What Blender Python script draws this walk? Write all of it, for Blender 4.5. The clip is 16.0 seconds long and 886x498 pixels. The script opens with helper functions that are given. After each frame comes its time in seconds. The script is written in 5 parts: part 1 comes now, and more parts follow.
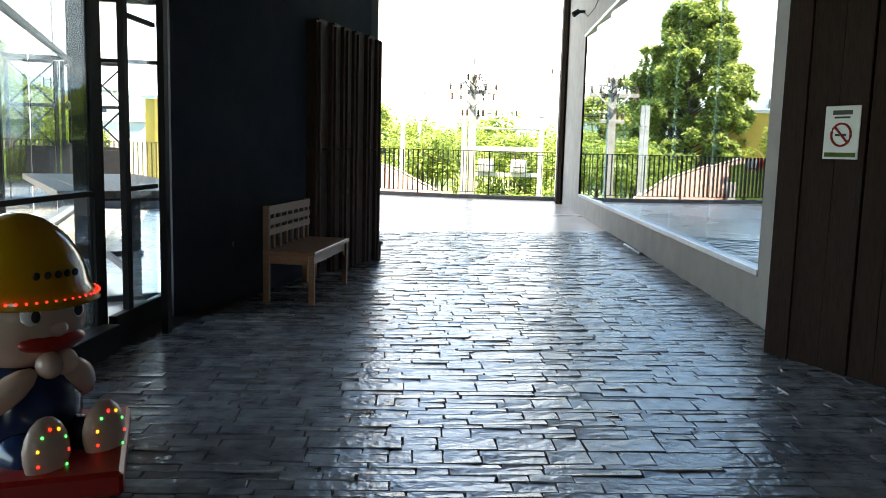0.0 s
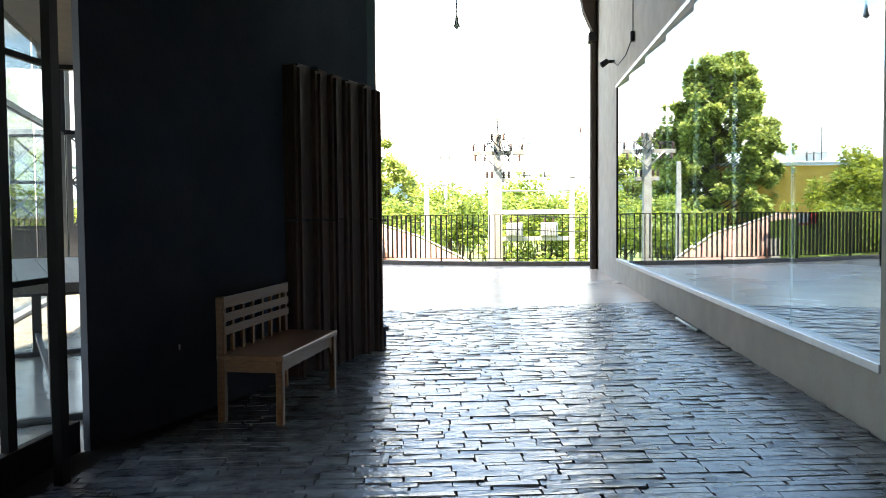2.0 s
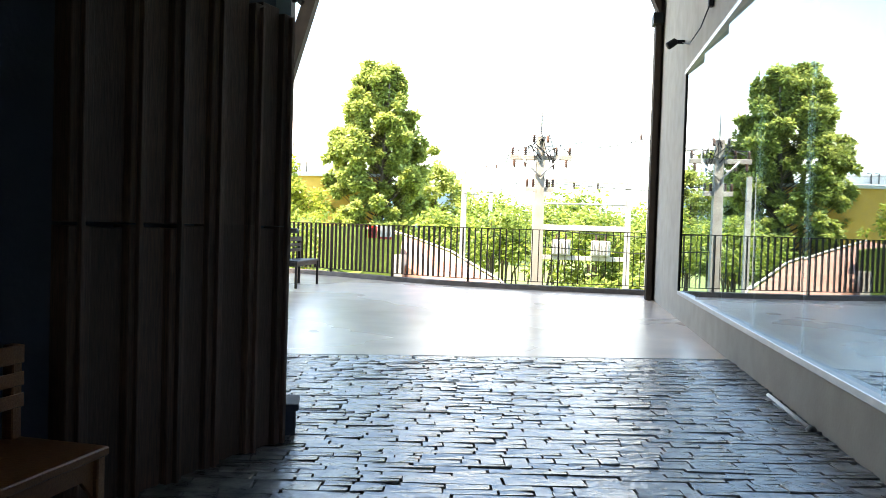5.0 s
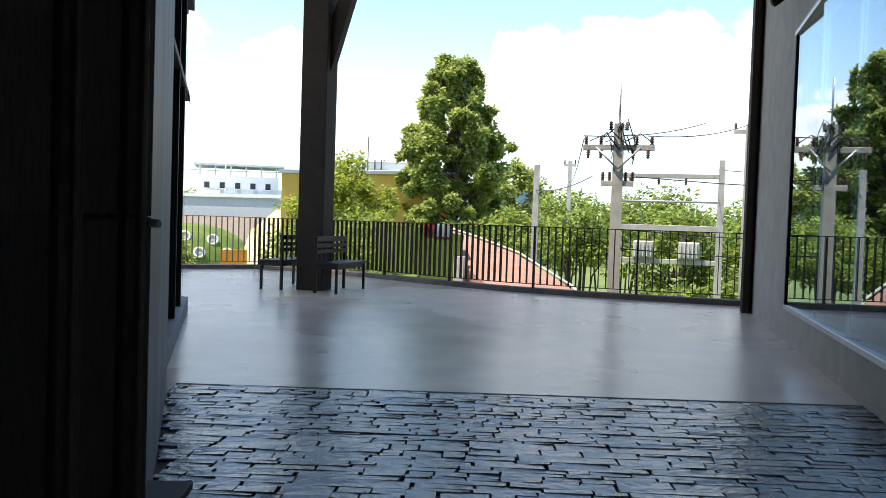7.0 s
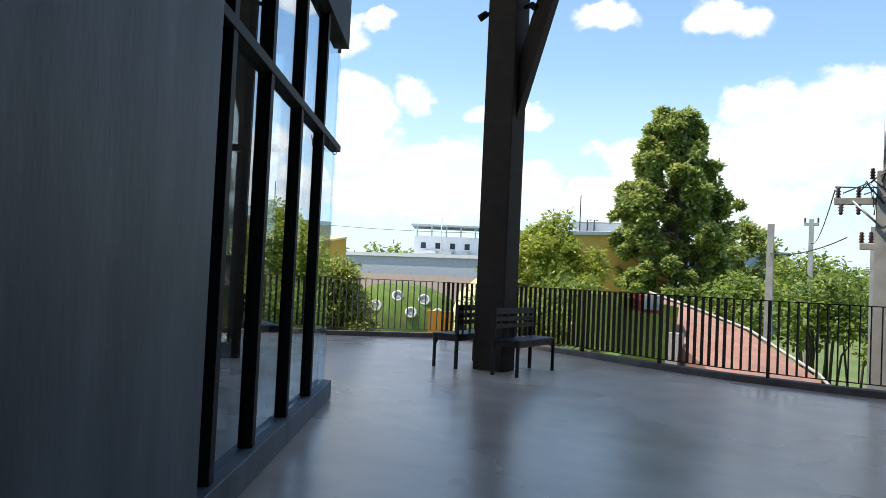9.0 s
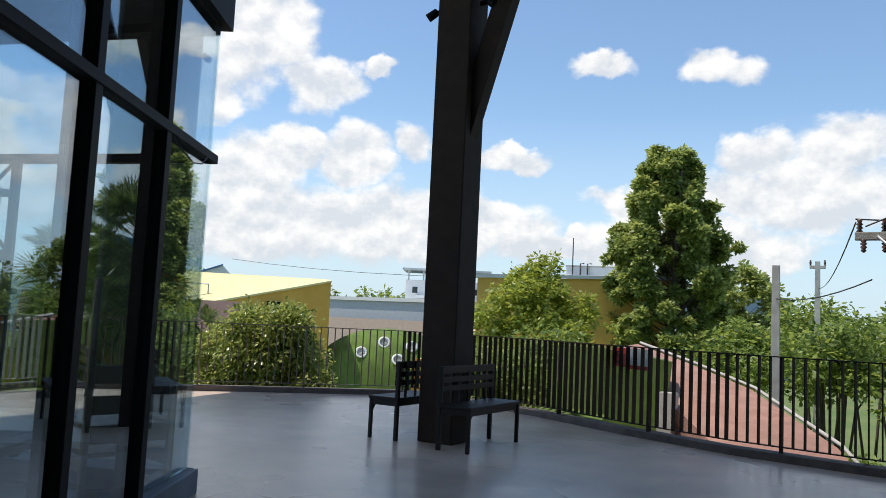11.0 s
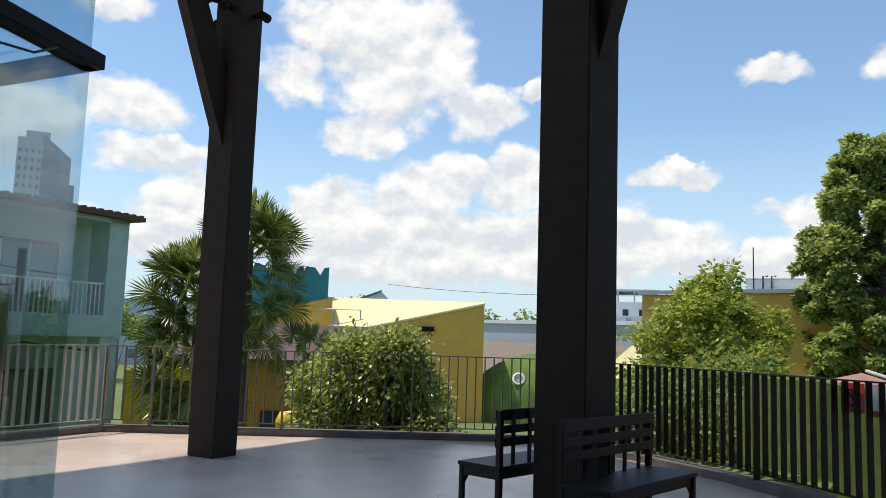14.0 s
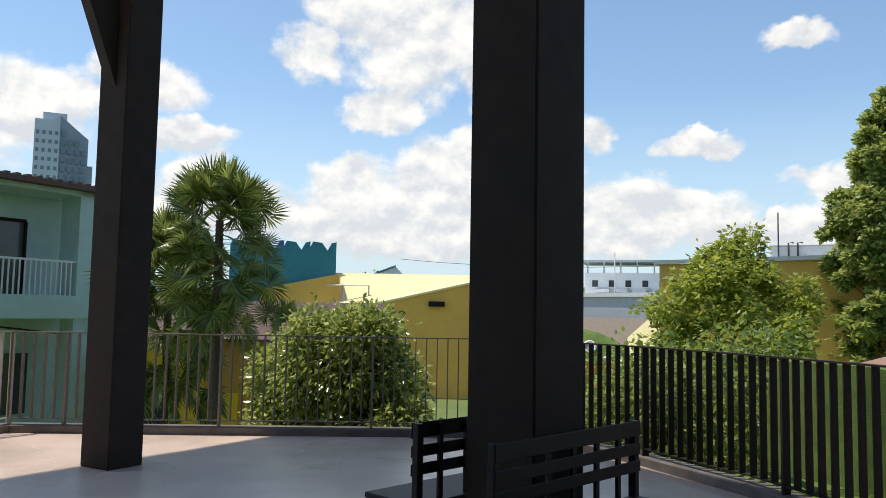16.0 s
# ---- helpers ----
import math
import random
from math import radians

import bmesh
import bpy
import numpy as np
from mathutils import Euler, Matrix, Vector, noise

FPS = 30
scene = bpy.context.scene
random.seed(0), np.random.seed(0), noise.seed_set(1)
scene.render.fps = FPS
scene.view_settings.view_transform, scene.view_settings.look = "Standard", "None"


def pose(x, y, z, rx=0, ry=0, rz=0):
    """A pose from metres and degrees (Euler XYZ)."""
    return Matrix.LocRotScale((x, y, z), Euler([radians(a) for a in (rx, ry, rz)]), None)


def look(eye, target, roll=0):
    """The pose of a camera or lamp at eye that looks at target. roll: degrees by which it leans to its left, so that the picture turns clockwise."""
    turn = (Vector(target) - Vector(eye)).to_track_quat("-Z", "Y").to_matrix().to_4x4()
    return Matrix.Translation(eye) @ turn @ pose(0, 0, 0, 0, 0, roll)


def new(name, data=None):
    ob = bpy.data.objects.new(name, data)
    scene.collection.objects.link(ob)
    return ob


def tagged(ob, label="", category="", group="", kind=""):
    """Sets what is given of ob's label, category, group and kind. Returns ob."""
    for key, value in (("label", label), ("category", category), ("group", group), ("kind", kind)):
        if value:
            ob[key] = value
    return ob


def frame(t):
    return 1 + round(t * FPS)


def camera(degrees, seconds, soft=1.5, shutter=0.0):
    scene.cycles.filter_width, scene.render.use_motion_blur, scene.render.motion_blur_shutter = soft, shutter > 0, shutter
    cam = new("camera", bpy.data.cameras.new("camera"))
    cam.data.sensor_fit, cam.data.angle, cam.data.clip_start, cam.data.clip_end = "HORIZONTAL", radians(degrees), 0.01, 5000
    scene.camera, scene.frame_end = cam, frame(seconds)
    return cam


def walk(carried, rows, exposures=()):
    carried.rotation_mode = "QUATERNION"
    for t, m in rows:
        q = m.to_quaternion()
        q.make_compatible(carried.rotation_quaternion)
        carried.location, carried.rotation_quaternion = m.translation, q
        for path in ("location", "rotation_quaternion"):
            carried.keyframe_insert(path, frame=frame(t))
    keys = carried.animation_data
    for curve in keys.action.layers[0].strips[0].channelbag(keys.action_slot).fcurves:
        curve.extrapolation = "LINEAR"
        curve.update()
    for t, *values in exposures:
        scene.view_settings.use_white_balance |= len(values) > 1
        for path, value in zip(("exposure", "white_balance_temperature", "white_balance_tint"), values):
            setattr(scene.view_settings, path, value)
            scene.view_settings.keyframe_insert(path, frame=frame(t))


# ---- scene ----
cam = camera(58.4, 16.0, soft=0.8)
PATH = [
    (0, (0.081, 0.161, 1.297), (0.003, 2.144, 1.049), 1.5),
    (0.5, (0.075, 0.391, 1.302), (0.031, 2.382, 1.124), 0.9),
    (1, (0.119, 0.758, 1.316), (0.06, 2.753, 1.189), 0.2),
    (1.5, (0.13, 1.203, 1.32), (0.033, 3.199, 1.229), -0.4),
    (2, (0.183, 1.702, 1.309), (0.02, 3.694, 1.223), -0.5),
    (2.5, (0.19, 2.274, 1.307), (-0.041, 4.259, 1.211), -0.5),
    (3, (0.261, 2.79, 1.361), (0.013, 4.774, 1.289), -0.5),
    (3.5, (0.317, 3.34, 1.375), (0.06, 5.322, 1.304), -0.2),
    (3.7, (0.321, 3.553, 1.381), (0.063, 5.535, 1.31), 0.6),
    (5.8, (0.727, 5.548, 1.262), (0.408, 7.522, 1.21), 1.5),
    (6, (0.74, 5.734, 1.257), (0.428, 7.708, 1.197), 1.1),
    (6.5, (0.724, 6.271, 1.274), (0.434, 8.248, 1.21), 1.7),
    (7, (0.7, 6.818, 1.291), (0.188, 8.75, 1.228), 1.9),
    (7.5, (0.605, 7.416, 1.354), (-0.235, 9.231, 1.323), 2.4),
    (8, (0.63, 7.884, 1.396), (-0.332, 9.636, 1.456), 2.9),
    (8.2, (0.566, 8.113, 1.404), (-0.443, 9.839, 1.459), 3.1),
    (10.3, (0.174, 10.493, 1.533), (-0.835, 12.215, 1.654), 2.4),
    (10.5, (0.122, 10.727, 1.539), (-0.887, 12.448, 1.676), 2.4),
    (11, (-0.133, 11.364, 1.548), (-1.15, 13.077, 1.728), 2.8),
    (11.5, (-0.372, 12.005, 1.559), (-1.407, 13.695, 1.827), 2.9),
    (12, (-0.62, 12.483, 1.549), (-1.711, 14.137, 1.821), 3.4),
    (12.5, (-0.867, 13.055, 1.54), (-2.009, 14.676, 1.799), 3.5),
    (13, (-1.129, 13.591, 1.521), (-2.386, 15.127, 1.766), 2.4),
    (13.5, (-1.41, 14.138, 1.558), (-2.697, 15.65, 1.794), 2.1),
    (14, (-1.619, 14.627, 1.583), (-2.965, 16.09, 1.806), 1.9),
    (14.5, (-1.859, 15.144, 1.599), (-3.238, 16.575, 1.821), 1.4),
    (15, (-2.053, 15.71, 1.614), (-3.449, 17.13, 1.795), 1.5),
    (15.5, (-2.251, 16.175, 1.608), (-3.652, 17.595, 1.748), 1.1),
    (16, (-2.418, 16.635, 1.653), (-3.805, 18.067, 1.811), 1.0),
]

walk(cam, [(t, look(eye, target, roll)) for t, eye, target, roll in PATH],
     exposures=[(0, 2.85, 8300, 10), (3.7, 2.75, 8300, 10), (6.0, 2.2, 8200, 10), (6.8, 1.3, 7500, 10), (7.3, 0.72, 7000, 10), (8.2, 0.58, 6800, 10), (10.3, 0.1, 6850, 10), (11.5, 0.0, 6750, 10), (13, 0.0, 6800, 10), (14.5, 0.0, 6950, 10), (16, 0.0, 7000, 10)])

# ---- light ----
SUN_TO = Vector((-0.29, -0.19, 0.94)).normalized()
world = bpy.data.worlds.new("sky")
scene.world = world
world.use_nodes = True


def build_sky():
    nt = world.node_tree
    nt.nodes.clear()
    N, L = nt.nodes.new, nt.links.new
    out = N("ShaderNodeOutputWorld")
    bg = N("ShaderNodeBackground")
    bg.inputs["Strength"].default_value = 0.13
    sky = N("ShaderNodeTexSky")
    sky.sky_type = "NISHITA"
    sky.sun_disc = False
    sky.sun_elevation = math.asin(SUN_TO.z)
    sky.sun_rotation = math.atan2(SUN_TO.x, SUN_TO.y)
    sky.dust_density = 0.6
    sky.ozone_density = 2.0
    tc = N("ShaderNodeTexCoord")
    # cumulus: soft discs round chosen directions, broken up by noise
    sep = N("ShaderNodeSeparateXYZ")
    L(tc.outputs["Generated"], sep.inputs[0])

    def math_node(op, a, b=None, c=None):
        m = N("ShaderNodeMath")
        m.operation = op
        for i, v in enumerate((a, b, c)):
            if v is None:
                continue
            if isinstance(v, (int, float)):
                m.inputs[i].default_value = v
            else:
                L(v, m.inputs[i])
        return m.outputs[0]

    az = math_node("ARCTAN2", math_node("MULTIPLY", sep.outputs[0], -1.0), sep.outputs[1])
    el = math_node("ARCSINE", sep.outputs[2])
    comb = N("ShaderNodeCombineXYZ")
    L(az, comb.inputs[0])
    L(math_node("MULTIPLY", el, 1.25), comb.inputs[1])
    # the outlines billow: directions are shifted by coarse and fine noise
    def fbm(vec, scale, detail, rough):
        n = N("ShaderNodeTexNoise")
        n.inputs["Scale"].default_value = scale
        n.inputs["Detail"].default_value = detail
        n.inputs["Roughness"].default_value = rough
        L(vec, n.inputs["Vector"])
        return n

    warp = fbm(comb.outputs[0], 14.0, 6.0, 0.55)
    wsep = N("ShaderNodeSeparateColor")
    L(warp.outputs["Color"], wsep.inputs[0])
    az_w = math_node("MULTIPLY_ADD", math_node("SUBTRACT", wsep.outputs[0], 0.5), 0.07, az)
    el_w = math_node("MULTIPLY_ADD", math_node("SUBTRACT", wsep.outputs[1], 0.5), 0.07, el)
    big = fbm(comb.outputs[0], 16.0, 10.0, 0.58)
    # azimuth (left of +y), elevation, half width, half height, all in degrees
    high_clouds = [
        (46.8, 20.2, 5.6, 4.4), (49.2, 22.0, 5.6, 3.6), (44.4, 20.0, 3.6, 4.2), (40.0, 16.4, 3.0, 1.8), (48.5, 14.4, 2.7, 1.5), (53.8, 18.2, 2.9, 1.9), (46.2, 17.0, 3.6, 2.8),
        (20.2, 18.3, 2.3, 0.9), (11.6, 18.1, 2.6, 1.3), (36.1, 17.8, 1.3, 0.6), (65.2, 14.8, 4.0, 1.8), (63.0, 11.6, 3.6, 1.2), (66.5, 21.2, 2.8, 1.5),
        (72.0, 13.0, 4.0, 3.0), (3.6, 12.6, 3.4, 2.2), (9.0, 12.2, 2.2, 1.8), (-1.4, 12.4, 3.6, 2.2), (-10.0, 13.0, 5.0, 3.0),
    ]
    low_clouds = [
        (44.4, 10.4, 3.1, 2.6), (50.3, 9.0, 3.5, 1.9), (37.6, 11.8, 2.6, 2.0), (33.2, 12.6, 1.6, 1.5), (42.0, 11.9, 2.4, 1.6), (45.2, 6.6, 10.0, 2.6),
        (25.8, 11.5, 3.0, 0.9), (27.6, 8.2, 2.2, 1.0), (21.2, 6.9, 0.9, 0.7), (60.9, 9.2, 2.0, 1.6), (6.7, 9.6, 7.0, 2.2), (34.0, 7.0, 10.0, 2.4),
        (23.3, 5.8, 4.0, 1.2), (18.0, 9.0, 2.6, 0.9), (60.0, 6.5, 8.0, 1.8), (-10.0, 8.0, 9.0, 3.0), (82.0, 10.0, 8.0, 4.0), (14.0, 6.0, 8.0, 2.0),
    ]
    total, crest = None, None
    for a, e, w, h in high_clouds + low_clouds:
        u = math_node("MULTIPLY_ADD", az_w, 1 / radians(w), -a / w)
        v = math_node("MULTIPLY_ADD", el_w, 1 / radians(h), -e / h)
        d = math_node("SUBTRACT", 1.0, math_node("MULTIPLY_ADD", u, u, math_node("MULTIPLY", v, v)))
        top = math_node("MULTIPLY_ADD", v, 0.55, d)
        total = d if total is None else math_node("MAXIMUM", total, d)
        crest = top if crest is None else math_node("MAXIMUM", crest, top)
    haze = N("ShaderNodeMapRange")
    haze.inputs["From Min"].default_value = 0.0
    haze.inputs["From Max"].default_value = 0.26
    haze.inputs["To Min"].default_value = 0.9
    haze.inputs["To Max"].default_value = 0.0
    L(el, haze.inputs["Value"])
    total = math_node("MAXIMUM", total, -1.1)
    total = math_node("MULTIPLY_ADD", haze.outputs[0], 0.55, total)
    edge = math_node("MULTIPLY_ADD", math_node("SUBTRACT", big.outputs["Fac"], 0.5), 2.3, math_node("ADD", total, 0.16))
    ramp = N("ShaderNodeMapRange")
    ramp.interpolation_type = "SMOOTHSTEP"
    ramp.inputs["From Min"].default_value = -0.25
    ramp.inputs["From Max"].default_value = 0.75
    L(edge, ramp.inputs["Value"])
    lift = N("ShaderNodeVectorMath")
    lift.inputs[1].default_value = (0.006, 0.02, 0.0)
    L(comb.outputs[0], lift.inputs[0])
    above = fbm(lift.outputs[0], 16.0, 10.0, 0.58)
    relief = math_node("MULTIPLY_ADD", math_node("SUBTRACT", big.outputs["Fac"], above.outputs["Fac"]), 3.6, 0.5)
    relief = math_node("MULTIPLY_ADD", math_node("SUBTRACT", crest, total), 0.55, relief)
    white = N("ShaderNodeMix")
    white.data_type = "RGBA"
    white.clamp_factor = True
    white.inputs["A"].default_value = (5.4, 5.9, 6.6, 1)
    white.inputs["B"].default_value = (8.2, 8.25, 8.3, 1)
    L(relief, white.inputs["Factor"])
    hazed = N("ShaderNodeMix")
    hazed.data_type = "RGBA"
    hazed.inputs["B"].default_value = (4.6, 6.0, 7.4, 1)
    L(haze.outputs[0], hazed.inputs["Factor"])
    clear = N("ShaderNodeMix")
    clear.data_type, clear.blend_type = "RGBA", "MULTIPLY"
    clear.inputs["Factor"].default_value = 1.0
    clear.inputs["B"].default_value = (1.22, 1.36, 1.42, 1)
    L(sky.outputs[0], clear.inputs["A"])
    L(clear.outputs["Result"], hazed.inputs["A"])
    mixed = N("ShaderNodeMix")
    mixed.data_type = "RGBA"
    L(math_node("MULTIPLY", ramp.outputs[0], 0.95), mixed.inputs["Factor"])
    L(hazed.outputs["Result"], mixed.inputs["A"])
    L(white.outputs["Result"], mixed.inputs["B"])
    L(mixed.outputs["Result"], bg.inputs["Color"])
    L(bg.outputs[0], out.inputs[0])


build_sky()
sun = new("sun", bpy.data.lights.new("sun", "SUN"))
sun.data.energy = 4.0
sun.data.angle = radians(0.5)
sun.data.color = (1.0, 0.95, 0.87)
sun.matrix_world = look(SUN_TO * 50, (0, 0, 0))


# ---- materials ----
def material(name, color, color2=None, rough=0.7, scale=6.0, bump=0.0, bump_scale=40.0, metal=0.0, spec=0.5, object_var=0.0, island_var=0.0, detail=6.0, stretch=(1, 1, 1), stain=0.0, trans=0.0):
    """Two-colour noise at two scales, with relief."""
    m = bpy.data.materials.new(name)
    m.use_nodes = True
    nt = m.node_tree
    N, L = nt.nodes.new, nt.links.new
    b = nt.nodes["Principled BSDF"]
    b.inputs["Roughness"].default_value = rough
    b.inputs["Metallic"].default_value = metal
    b.inputs["Specular IOR Level"].default_value = spec
    color2 = color2 or tuple(c * 0.75 for c in color)
    tc = N("ShaderNodeTexCoord")
    mp = N("ShaderNodeMapping")
    mp.inputs["Scale"].default_value = stretch
    geo = N("ShaderNodeNewGeometry")
    L(geo.outputs["Position"] if object_var or island_var else tc.outputs["Object"], mp.inputs[0])
    n1 = N("ShaderNodeTexNoise")
    n1.inputs["Scale"].default_value = scale
    n1.inputs["Detail"].default_value = detail
    L(mp.outputs[0], n1.inputs["Vector"])
    r1 = N("ShaderNodeMapRange")
    r1.inputs["From Min"].default_value, r1.inputs["From Max"].default_value = 0.3, 0.7
    L(n1.outputs["Fac"], r1.inputs["Value"])
    mix = N("ShaderNodeMix")
    mix.data_type = "RGBA"
    mix.inputs["A"].default_value = (*color, 1)
    mix.inputs["B"].default_value = (*color2, 1)
    L(r1.outputs[0], mix.inputs["Factor"])
    col = mix.outputs["Result"]
    if stain:
        n3 = N("ShaderNodeTexNoise")
        n3.inputs["Scale"].default_value = scale * 0.12
        n3.inputs["Detail"].default_value = 4.0
        L(mp.outputs[0], n3.inputs["Vector"])
        hv = N("ShaderNodeHueSaturation")
        r3 = N("ShaderNodeMapRange")
        r3.inputs["From Min"].default_value, r3.inputs["From Max"].default_value = 0.35, 0.65
        r3.inputs["To Min"].default_value, r3.inputs["To Max"].default_value = 1 - stain, 1 + stain
        L(n3.outputs["Fac"], r3.inputs["Value"])
        L(r3.outputs[0], hv.inputs["Value"])
        L(col, hv.inputs["Color"])
        col = hv.outputs[0]
        rr = N("ShaderNodeMapRange")
        rr.inputs["To Min"].default_value, rr.inputs["To Max"].default_value = max(0.05, rough - 0.15), min(1, rough + 0.12)
        L(n3.outputs["Fac"], rr.inputs["Value"])
        L(rr.outputs[0], b.inputs["Roughness"])
    if object_var or island_var:
        hv = N("ShaderNodeHueSaturation")
        src = N("ShaderNodeObjectInfo").outputs["Random"] if object_var else geo.outputs["Random Per Island"]
        rv = N("ShaderNodeMapRange")
        k = object_var or island_var
        rv.inputs["To Min"].default_value, rv.inputs["To Max"].default_value = 1 - k, 1 + k
        L(src, rv.inputs["Value"])
        L(rv.outputs[0], hv.inputs["Value"])
        L(col, hv.inputs["Color"])
        col = hv.outputs[0]
    L(col, b.inputs["Base Color"])
    if bump:
        n2 = N("ShaderNodeTexNoise")
        n2.inputs["Scale"].default_value = bump_scale
        n2.inputs["Detail"].default_value = 5.0
        L(mp.outputs[0], n2.inputs["Vector"])
        bp = N("ShaderNodeBump")
        bp.inputs["Strength"].default_value = bump
        bp.inputs["Distance"].default_value = 0.02
        L(n2.outputs["Fac"], bp.inputs["Height"])
        L(bp.outputs[0], b.inputs["Normal"])
    if trans:
        b.inputs["Transmission Weight"].default_value = trans
    return m


def leaf_material(name, dark, light, gloss=0.45):
    m = bpy.data.materials.new(name)
    m.use_nodes = True
    nt = m.node_tree
    N, L = nt.nodes.new, nt.links.new
    b = nt.nodes["Principled BSDF"]
    b.inputs["Roughness"].default_value = gloss
    geo = N("ShaderNodeNewGeometry")
    mix = N("ShaderNodeMix")
    mix.data_type = "RGBA"
    mix.inputs["A"].default_value = (*dark, 1)
    mix.inputs["B"].default_value = (*light, 1)
    L(geo.outputs["Random Per Island"], mix.inputs["Factor"])
    L(mix.outputs["Result"], b.inputs["Base Color"])
    tr = N("ShaderNodeBsdfTranslucent")
    hv = N("ShaderNodeHueSaturation")
    hv.inputs["Hue"].default_value = 0.48
    hv.inputs["Value"].default_value = 1.3
    L(mix.outputs["Result"], hv.inputs["Color"])
    L(hv.outputs[0], tr.inputs["Color"])
    ms = N("ShaderNodeMixShader")
    ms.inputs[0].default_value = 0.48
    L(b.outputs[0], ms.inputs[1])
    L(tr.outputs[0], ms.inputs[2])
    L(ms.outputs[0], nt.nodes["Material Output"].inputs[0])
    return m


def glass_material(name, tint, power, extra):
    """A thin pane: clear, with a mirror sheen that grows towards grazing angles; extra: the sheen of a coating."""
    m = bpy.data.materials.new(name)
    m.use_nodes = True
    nt = m.node_tree
    nt.nodes.remove(nt.nodes["Principled BSDF"])
    N, L = nt.nodes.new, nt.links.new
    clear = N("ShaderNodeBsdfTransparent")
    clear.inputs["Color"].default_value = (*tint, 1)
    gloss = N("ShaderNodeBsdfGlossy")
    gloss.inputs["Roughness"].default_value = 0.0
    gloss.inputs["Color"].default_value = (0.88, 0.95, 1.0, 1)
    lw = N("ShaderNodeLayerWeight")
    lw.inputs["Blend"].default_value = 0.5
    pw = N("ShaderNodeMath")
    pw.operation = "POWER"
    pw.inputs[1].default_value = power
    L(lw.outputs["Facing"], pw.inputs[0])
    add = N("ShaderNodeMath")
    add.operation = "MULTIPLY_ADD"
    add.use_clamp = True
    add.inputs[1].default_value = 1.0 - extra
    add.inputs[2].default_value = extra
    L(pw.outputs[0], add.inputs[0])
    ms = N("ShaderNodeMixShader")
    L(add.outputs[0], ms.inputs[0])
    L(clear.outputs[0], ms.inputs[1])
    L(gloss.outputs[0], ms.inputs[2])
    L(ms.outputs[0], nt.nodes["Material Output"].inputs[0])
    return m


def glow(name, color, strength):
    m = bpy.data.materials.new(name)
    m.use_nodes = True
    b = m.node_tree.nodes["Principled BSDF"]
    b.inputs["Base Color"].default_value = (*color, 1)
    b.inputs["Emission Color"].default_value = (*color, 1)
    b.inputs["Emission Strength"].default_value = strength
    return m


M_STONE = material("paving_stone", (0.26, 0.265, 0.277), (0.1, 0.107, 0.12), 0.23, 9, 0.38, 22, spec=1.0, object_var=0.3)
M_STONES = material("paving_stones", (0.26, 0.265, 0.277), (0.1, 0.107, 0.12), 0.23, 9, 0.38, 22, spec=1.0, island_var=0.3)
M_JOINT = material("paving_joint", (0.03, 0.03, 0.031), (0.018, 0.018, 0.019), 0.8, 20, 0.5, 80)
M_DECK = material("polished_concrete", (0.76, 0.59, 0.485), (0.6, 0.465, 0.385), 0.29, 1.6, 0.2, 3.5, stain=0.22, spec=0.6)
M_CAFEFLOOR = material("dark_polished_floor", (0.33, 0.3, 0.27), (0.24, 0.22, 0.2), 0.22, 1.6, 0.08, 5, stain=0.15, spec=0.7)
M_PLASTER = material("beige_plaster", (0.4, 0.355, 0.305), (0.33, 0.29, 0.245), 0.85, 3, 0.12, 30, stain=0.07)
M_GREYWALL = material("grey_cement_render", (0.2, 0.225, 0.265), (0.105, 0.122, 0.148), 0.6, 2.2, 0.15, 22, stain=0.22, stretch=(1, 1, 0.35))
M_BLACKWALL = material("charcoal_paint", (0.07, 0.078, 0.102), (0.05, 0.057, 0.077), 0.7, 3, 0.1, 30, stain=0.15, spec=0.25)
M_BLACKMETAL = material("black_steel", (0.012, 0.012, 0.013), (0.008, 0.008, 0.009), 0.55, 12, 0.05, 60, spec=0.15)
M_DARKWOOD = material("dark_stained_wood", (0.032, 0.014, 0.009), (0.014, 0.007, 0.005), 0.65, 14, 0.25, 30, stretch=(8, 8, 0.6), object_var=0.25, spec=0.15)
M_SCREENWOOD = material("brown_stained_wood", (0.15, 0.078, 0.057), (0.06, 0.034, 0.026), 0.5, 14, 0.25, 30, stretch=(8, 8, 0.6), object_var=0.3)
M_BROWNSTEEL = material("brown_painted_steel", (0.05, 0.033, 0.024), (0.036, 0.024, 0.018), 0.75, 5, 0.06, 40, stain=0.15, spec=0.2)
# one railing paint in three tones, with shade and sun put into the colour
M_RAILSHADE = material("railing_paint_shaded", (0.035, 0.024, 0.019), (0.025, 0.017, 0.014), 0.7, 10, 0.05, 50, spec=0.2)
M_RAILPARTSUN = material("railing_paint_part_sun", (0.22, 0.17, 0.135), (0.16, 0.125, 0.1), 0.55, 10, 0.05, 50)
M_RAILSUN = material("railing_paint_sunlit", (0.42, 0.37, 0.32), (0.33, 0.29, 0.25), 0.6, 10, 0.05, 50)
M_KERB = material("kerb_concrete", (0.17, 0.14, 0.12), (0.11, 0.09, 0.08), 0.8, 6, 0.2, 40, stain=0.15)
M_TEAK = material("oiled_teak", (0.302, 0.128, 0.0476), (0.194, 0.0768, 0.028), 0.35, 20, 0.15, 30, stretch=(6, 1, 6))
M_BENCHDARK = material("dark_teak", (0.022, 0.016, 0.013), (0.012, 0.009, 0.008), 0.5, 20, 0.12, 30, stretch=(6, 1, 6), spec=0.3)
# underside of the unseen canopy, made pale to bounce light onto the terrace
M_BOUNCE = material("soffit_bounce_white", (0.8, 0.78, 0.75), (0.74, 0.72, 0.69), 0.7, 4, 0.05)
